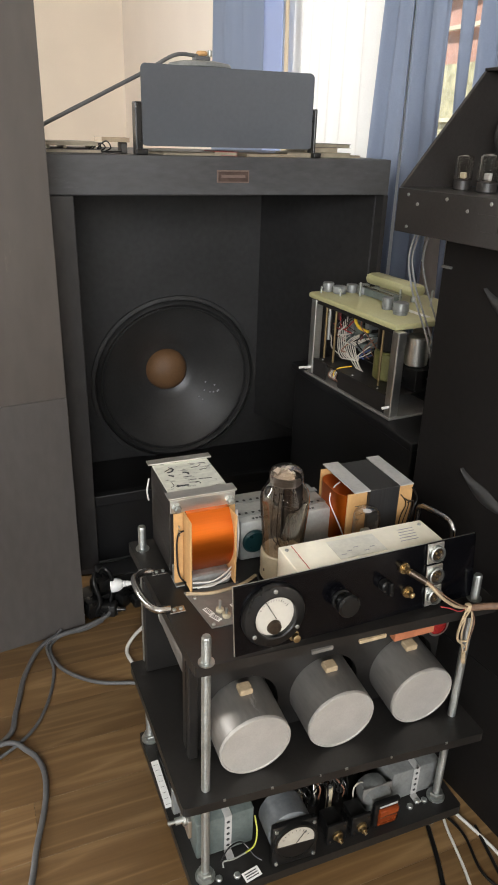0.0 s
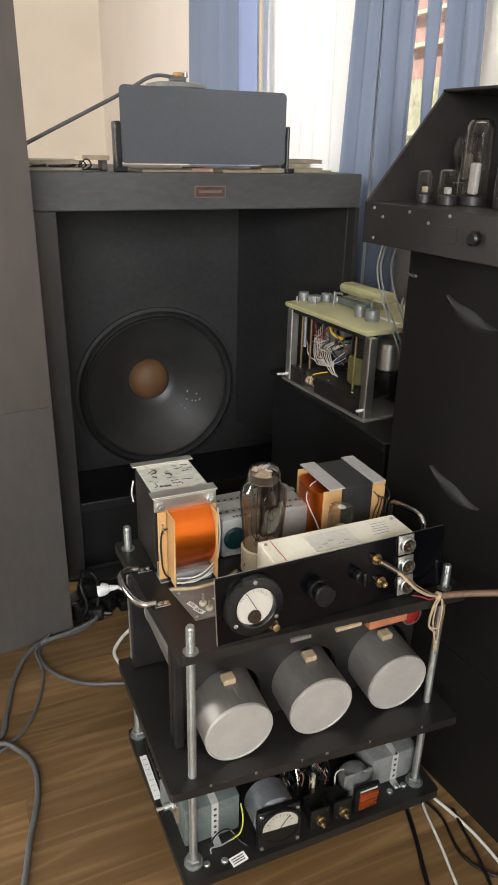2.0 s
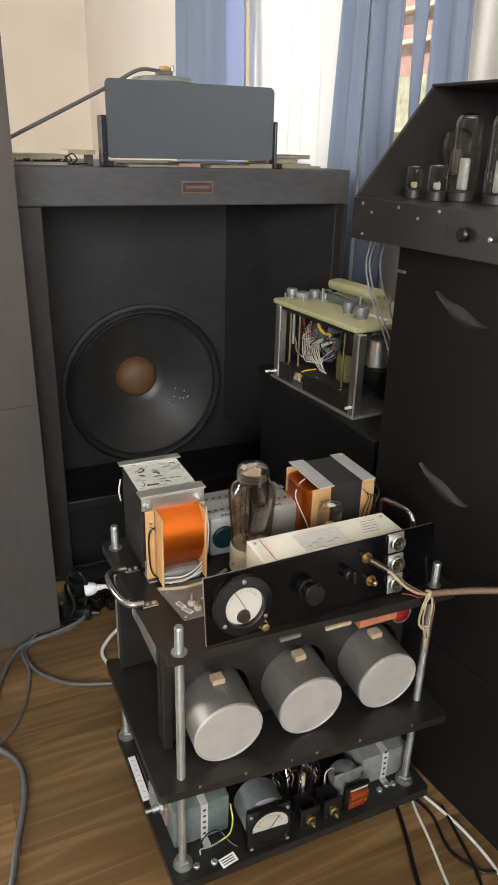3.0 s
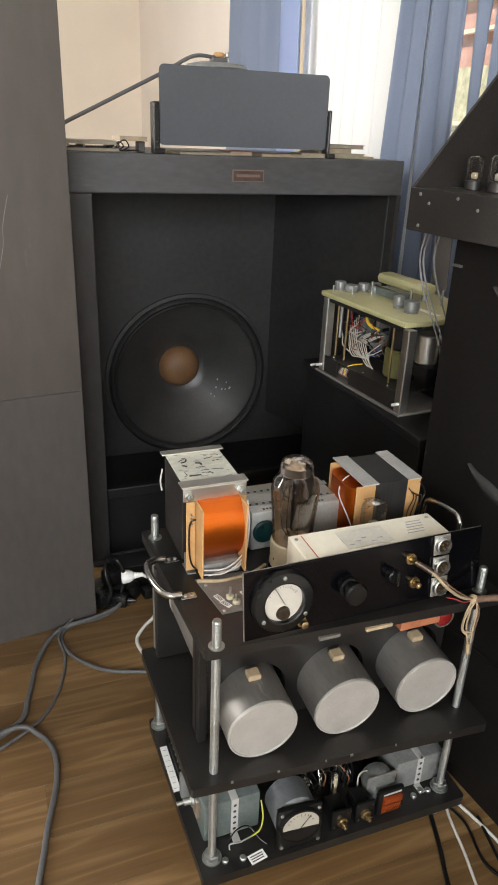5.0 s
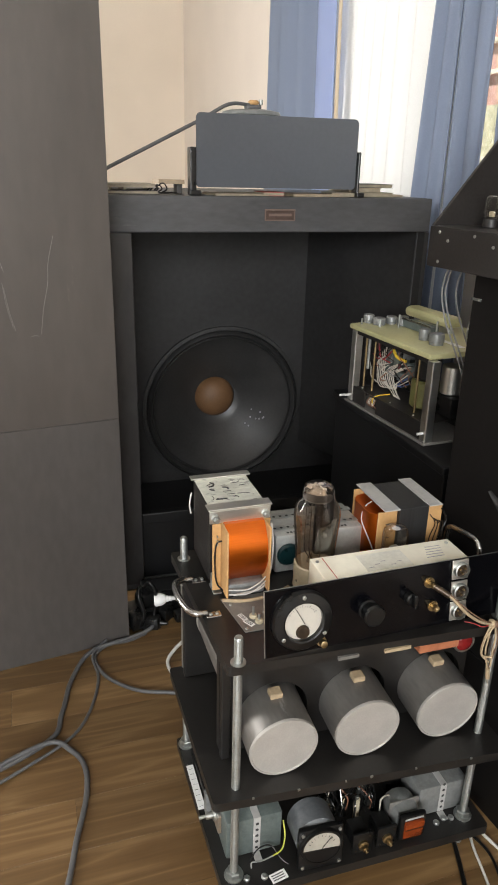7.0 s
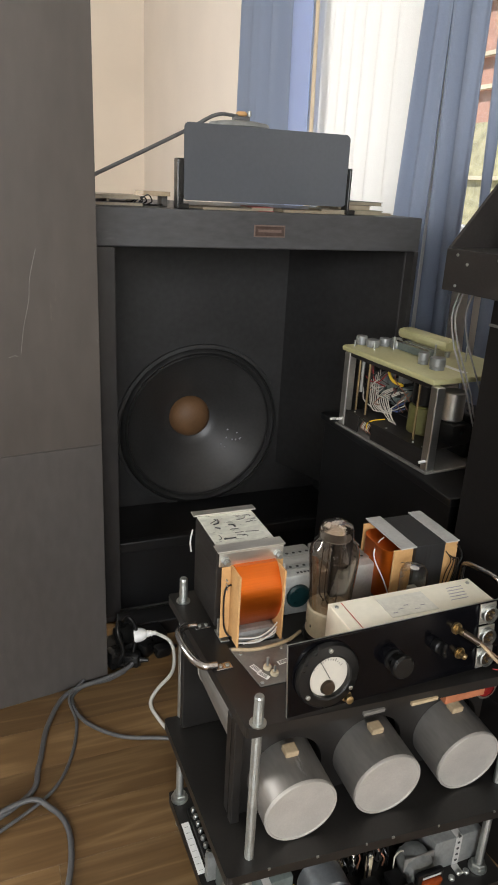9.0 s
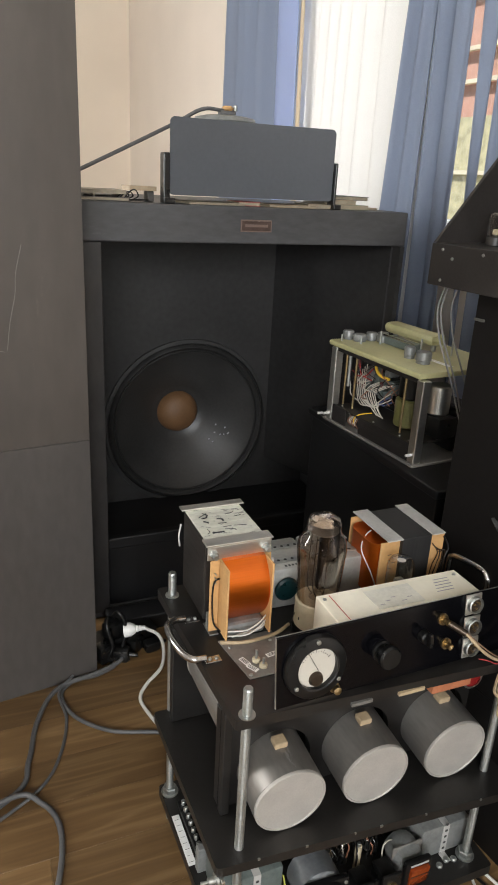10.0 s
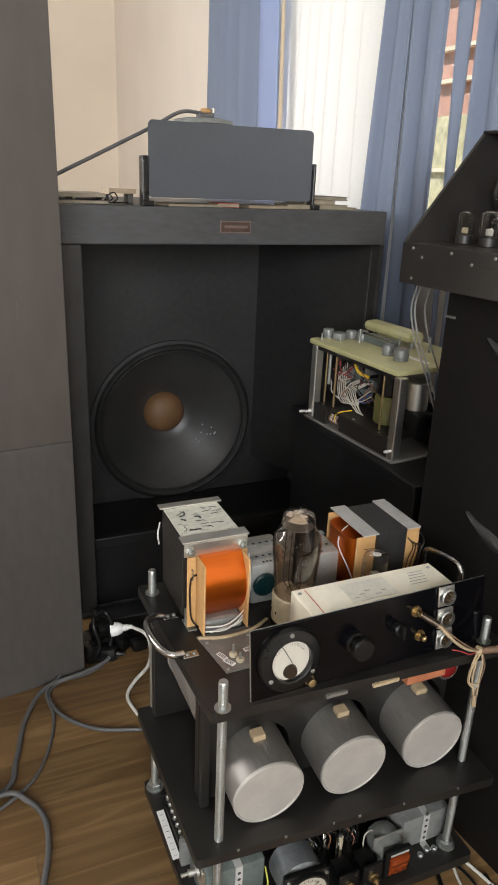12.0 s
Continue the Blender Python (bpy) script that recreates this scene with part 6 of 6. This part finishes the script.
# ---- things on the floor ----
ps = thing("power_strip", "black power strip with plugs and tangled cords", "power strip", at(0.235, 1.46, 0))
part("strip_body", on(at(0.235, 1.475, 0.0, 12), boxm((-0.075, -0.03, 0.001), (0.085, 0.03, 0.042), 0.006)), BLACKPLASTIC, ps, smooth=True)
part("black_plug", on(at(0.21, 1.455, 0.043, 30), boxm((-0.022, -0.022, 0), (0.022, 0.022, 0.045), 0.012)), BLACKPLASTIC, ps, smooth=True)
part("cord_loop", tube(bmesh.new(), [(0.21, 1.455, 0.088), (0.195, 1.44, 0.11), (0.19, 1.42, 0.095), (0.20, 1.41, 0.05), (0.19, 1.41, 0.012), (0.24, 1.405, 0.008)], 0.0055, 10), BLACKPLASTIC, ps, smooth=True)
part("cord_loop", tube(bmesh.new(), [(0.205, 1.465, 0.085), (0.22, 1.44, 0.12), (0.235, 1.43, 0.09), (0.225, 1.42, 0.03), (0.2, 1.40, 0.01)], 0.005, 10), BLACKPLASTIC, ps, smooth=True)
for x, y, s, rz, h in ((0.185, 1.425, 0.022, 20, 0.05), (0.222, 1.415, 0.02, -25, 0.036), (0.262, 1.44, 0.018, 40, 0.04), (0.30, 1.43, 0.02, 10, 0.03)):
    ad = thing("black_adapter", "glossy black plug lying among the cords", "plug", at(x, y, 0, rz), "black plugs by the power strip", world_parts=False)
    part("body", boxm((-s, -s * 0.8, 0.001), (s, s * 0.8, h), 0.008), BLACKPLASTIC, ad, smooth=True)
    part("sleeve", lathe(bmesh.new(), [(0.008, 0), (0.006, 0.012), (0.004, 0.022), (0, 0.022)], (s - 0.002, 0, h * 0.5), "x", 14), BLACKPLASTIC, ad, smooth=True)
wp = thing("white_plug", "white mains plug with its cord in the power strip", "plug", at(0.28, 1.44, 0.04))
WPM = pose(0.232, 1.432, 0.072, 0, 84, -14)
part("body", lathe(bmesh.new(), [(0, 0), (0.0165, 0), (0.0175, 0.004), (0.0165, 0.016), (0.012, 0.026), (0.0075, 0.030), (0.0085, 0.034), (0.0065, 0.037), (0.0075, 0.041), (0.0055, 0.044), (0.0055, 0.052), (0, 0.052)], (0, 0, 0), "z", 28, WPM), WHITE, wp, smooth=True)
part("cord", tube(bmesh.new(), [tuple(WPM @ Vector((0, 0, 0.05))), (0.312, 1.405, 0.058), (0.313, 1.365, 0.045), (0.295, 1.322, 0.030), (0.255, 1.296, 0.015), (0.232, 1.267, 0.006), (0.235, 1.22, 0.006), (0.256, 1.151, 0.006), (0.285, 1.115, 0.006), (0.33, 1.06, 0.006)], 0.0042, 10), WHITECABLE, wp, smooth=True)


def floor_cable(points, r, material, label):
    c = thing("floor_cable", label, "cable", at(points[0][0], points[0][1], 0), "cables on the floor")
    part("cable", tube(bmesh.new(), [(x, y, r + 0.0012 + (p[0] if p else 0)) for x, y, *p in points], r, 10, 10), material, c, smooth=True)


floor_cable([(0.30, 1.13), (0.227, 1.158), (0.147, 1.190), (0.085, 1.255), (0.067, 1.33), (0.10, 1.368), (0.153, 1.372), (0.20, 1.39)], 0.0043, RUBBER, "grey rubber cable curving over the floor")
floor_cable([(-0.60, 0.90), (-0.25, 1.0), (-0.056, 1.084), (-0.020, 1.16), (0.008, 1.265), (0.06, 1.345, 0.006), (0.156, 1.372, 0.006), (0.21, 1.392, 0.008), (0.224, 1.412, 0.012)], 0.0054, RUBBER, "thick grey cable running to the power strip")
floor_cable([(-0.50, 0.85), (-0.20, 1.02), (-0.056, 1.074, 0.008), (-0.008, 1.050), (0.015, 1.0), (0.012, 0.93), (-0.013, 0.84), (-0.03, 0.77), (-0.08, 0.6), (-0.2, 0.4)], 0.0052, RUBBER, "thick grey cable bending across the floor")
floor_cable([(-0.45, 0.84), (-0.25, 0.955), (-0.10, 1.03), (-0.004, 1.089), (0.042, 1.162), (0.067, 1.255), (0.062, 1.33, 0.008), (0.1, 1.375, 0.012)], 0.0034, RUBBER, "thin dark cable beside the thicker ones")
floor_cable([(0.665, 0.66), (0.655, 0.632), (0.640, 0.57), (0.619, 0.497), (0.60, 0.40), (0.62, 0.25)], 0.0026, WHITECABLE, "white cable running from under the rack")
floor_cable([(0.672, 0.70), (0.690, 0.645), (0.706, 0.58), (0.712, 0.52), (0.708, 0.47), (0.69, 0.40)], 0.003, WHITECABLE, "white cable along the foot of the tower")
floor_cable([(0.66, 0.68), (0.676, 0.617), (0.662, 0.545), (0.685, 0.495), (0.715, 0.476), (0.72, 0.40)], 0.0026, BLACKPLASTIC, "black cable on the floor beside the rack")
floor_cable([(0.705, 0.62), (0.69, 0.55), (0.672, 0.49, 0.006), (0.64, 0.40)], 0.003, BLACKPLASTIC, "black cable crossing the white ones")


floor_cable([(0.64, 0.70), (0.628, 0.655), (0.604, 0.588), (0.585, 0.544), (0.55, 0.45), (0.5, 0.3)], 0.004, BLACKPLASTIC, "black cable running out from under the rack")


def crescent(u, z, r, a0, a1, wide):
    """A raised crescent on the tower's face, shaped like the lit part of a recess."""
    bm = bmesh.new()
    n = 20
    outer, inner = [], []
    for k in range(n + 1):
        s = k / n
        a = radians(a0 + (a1 - a0) * s)
        w = wide * math.sin(math.pi * s) + 0.0004
        outer.append((u + r * math.cos(a), z + r * math.sin(a)))
        inner.append((u + (r - w) * math.cos(a), z + (r - w) * math.sin(a)))
    rows = [[bm.verts.new((p[0] * (1 - v) + q[0] * v, -0.0005 - 0.007 * math.sin(math.pi * min(1, v * 0.9 + 0.05)), p[1] * (1 - v) + q[1] * v)) for p, q in zip(outer, inner)] for v in (0, 0.1, 0.25, 0.45, 0.7, 1)]
    rows.append([bm.verts.new((q[0], 0.0003, q[1])) for q in inner])
    rows.insert(0, [bm.verts.new((q[0], 0.0003, q[1])) for q in outer])
    for a, b in zip(rows, rows[1:]):
        for i in range(n):
            bm.faces.new((a[i], a[i + 1], b[i + 1], b[i]))
    return bm


# paler raised crescents stand for light caught in two recesses
part("woofer_lip", crescent(0.18, 0.654, 0.080, 207, 300, 0.026), SURROUND, tower, "raised crescent in place of the lit rim of a recess", smooth=True)
part("woofer_lip", crescent(0.165, 0.937, 0.077, 206, 300, 0.025), SURROUND, tower, "raised crescent in place of the lit rim of a recess", smooth=True)
part("clip", boxm((0.002, -0.0045, 0.918), (0.022, -0.0003, 0.922), 0.0005), ZINC, tower, "small bright metal clip")

# specks on the woofer cone
rng = random.Random(5)
cone_ = next(o for o in spk.children if o.name.startswith("woofer"))
for k in range(9):
    a = radians(-30 + rng.uniform(-13, 13))
    rr = WR * rng.uniform(0.46, 0.64)
    dep = WR * 0.45 * (0.845 - rr / WR) / 0.585
    part("speck", lathe(bmesh.new(), [(0, -0.0012), (0.0022, -0.0006), (0.003, 0.0008)], (WX + rr * math.cos(a), BY + dep - 0.001, WZ + rr * math.sin(a)), "y", 8), FADEDINK, cone_)

# scratch on the tall cabinet
for pts in (((-0.150, 0.79), (-0.142, 0.84), (-0.130, 0.89), (-0.126, 0.93), (-0.113, 0.98)), ((-0.172, 0.785), (-0.162, 0.788), (-0.156, 0.786)), ((-0.222, 1.04), (-0.216, 0.99), (-0.219, 0.95), (-0.211, 0.915)), ((-0.216, 0.895), (-0.212, 0.85), (-0.203, 0.805)), ((-0.214, 0.885), (-0.208, 0.84), (-0.199, 0.800))):
    part("scratch", tube(bmesh.new(), [(x, -0.0001, z) for x, z in pts], 0.00042, 6), DULLPLATE, tall, "thin pale scratch")

# ---- floor planks ----
PLANKW, PLANKL = 0.1113, 1.05
plank_meshes = {}


def plank_mesh(length):
    key = round(length, 3)
    if key not in plank_meshes:
        bm = box(bmesh.new(), (0, 0, -0.0085), (length - 0.0005, PLANKW - 0.0005, 0.0), 0.0003, seg=1)
        me = bpy.data.meshes.new("plank")
        bm.to_mesh(me)
        bm.free()
        me.materials.append(WOOD)
        plank_meshes[key] = me
    return plank_meshes[key]


row = 0
y = 0.713 - PLANKW * 31
while y < Y1:
    x = -0.008 - PLANKL * (3 + ((row - 32) * 0.37) % 1.0)
    run = PLANKL if y < 3.5 else 3 * PLANKL
    while x < X1:
        a, b = max(x, X0), min(x + run, X1)
        if b - a > 0.05:
            ob = new("plank", plank_mesh(b - a))
            ob.parent = floor
            ob.location = (a, y, 0)
        x += run
    y += PLANKW
    row += 1
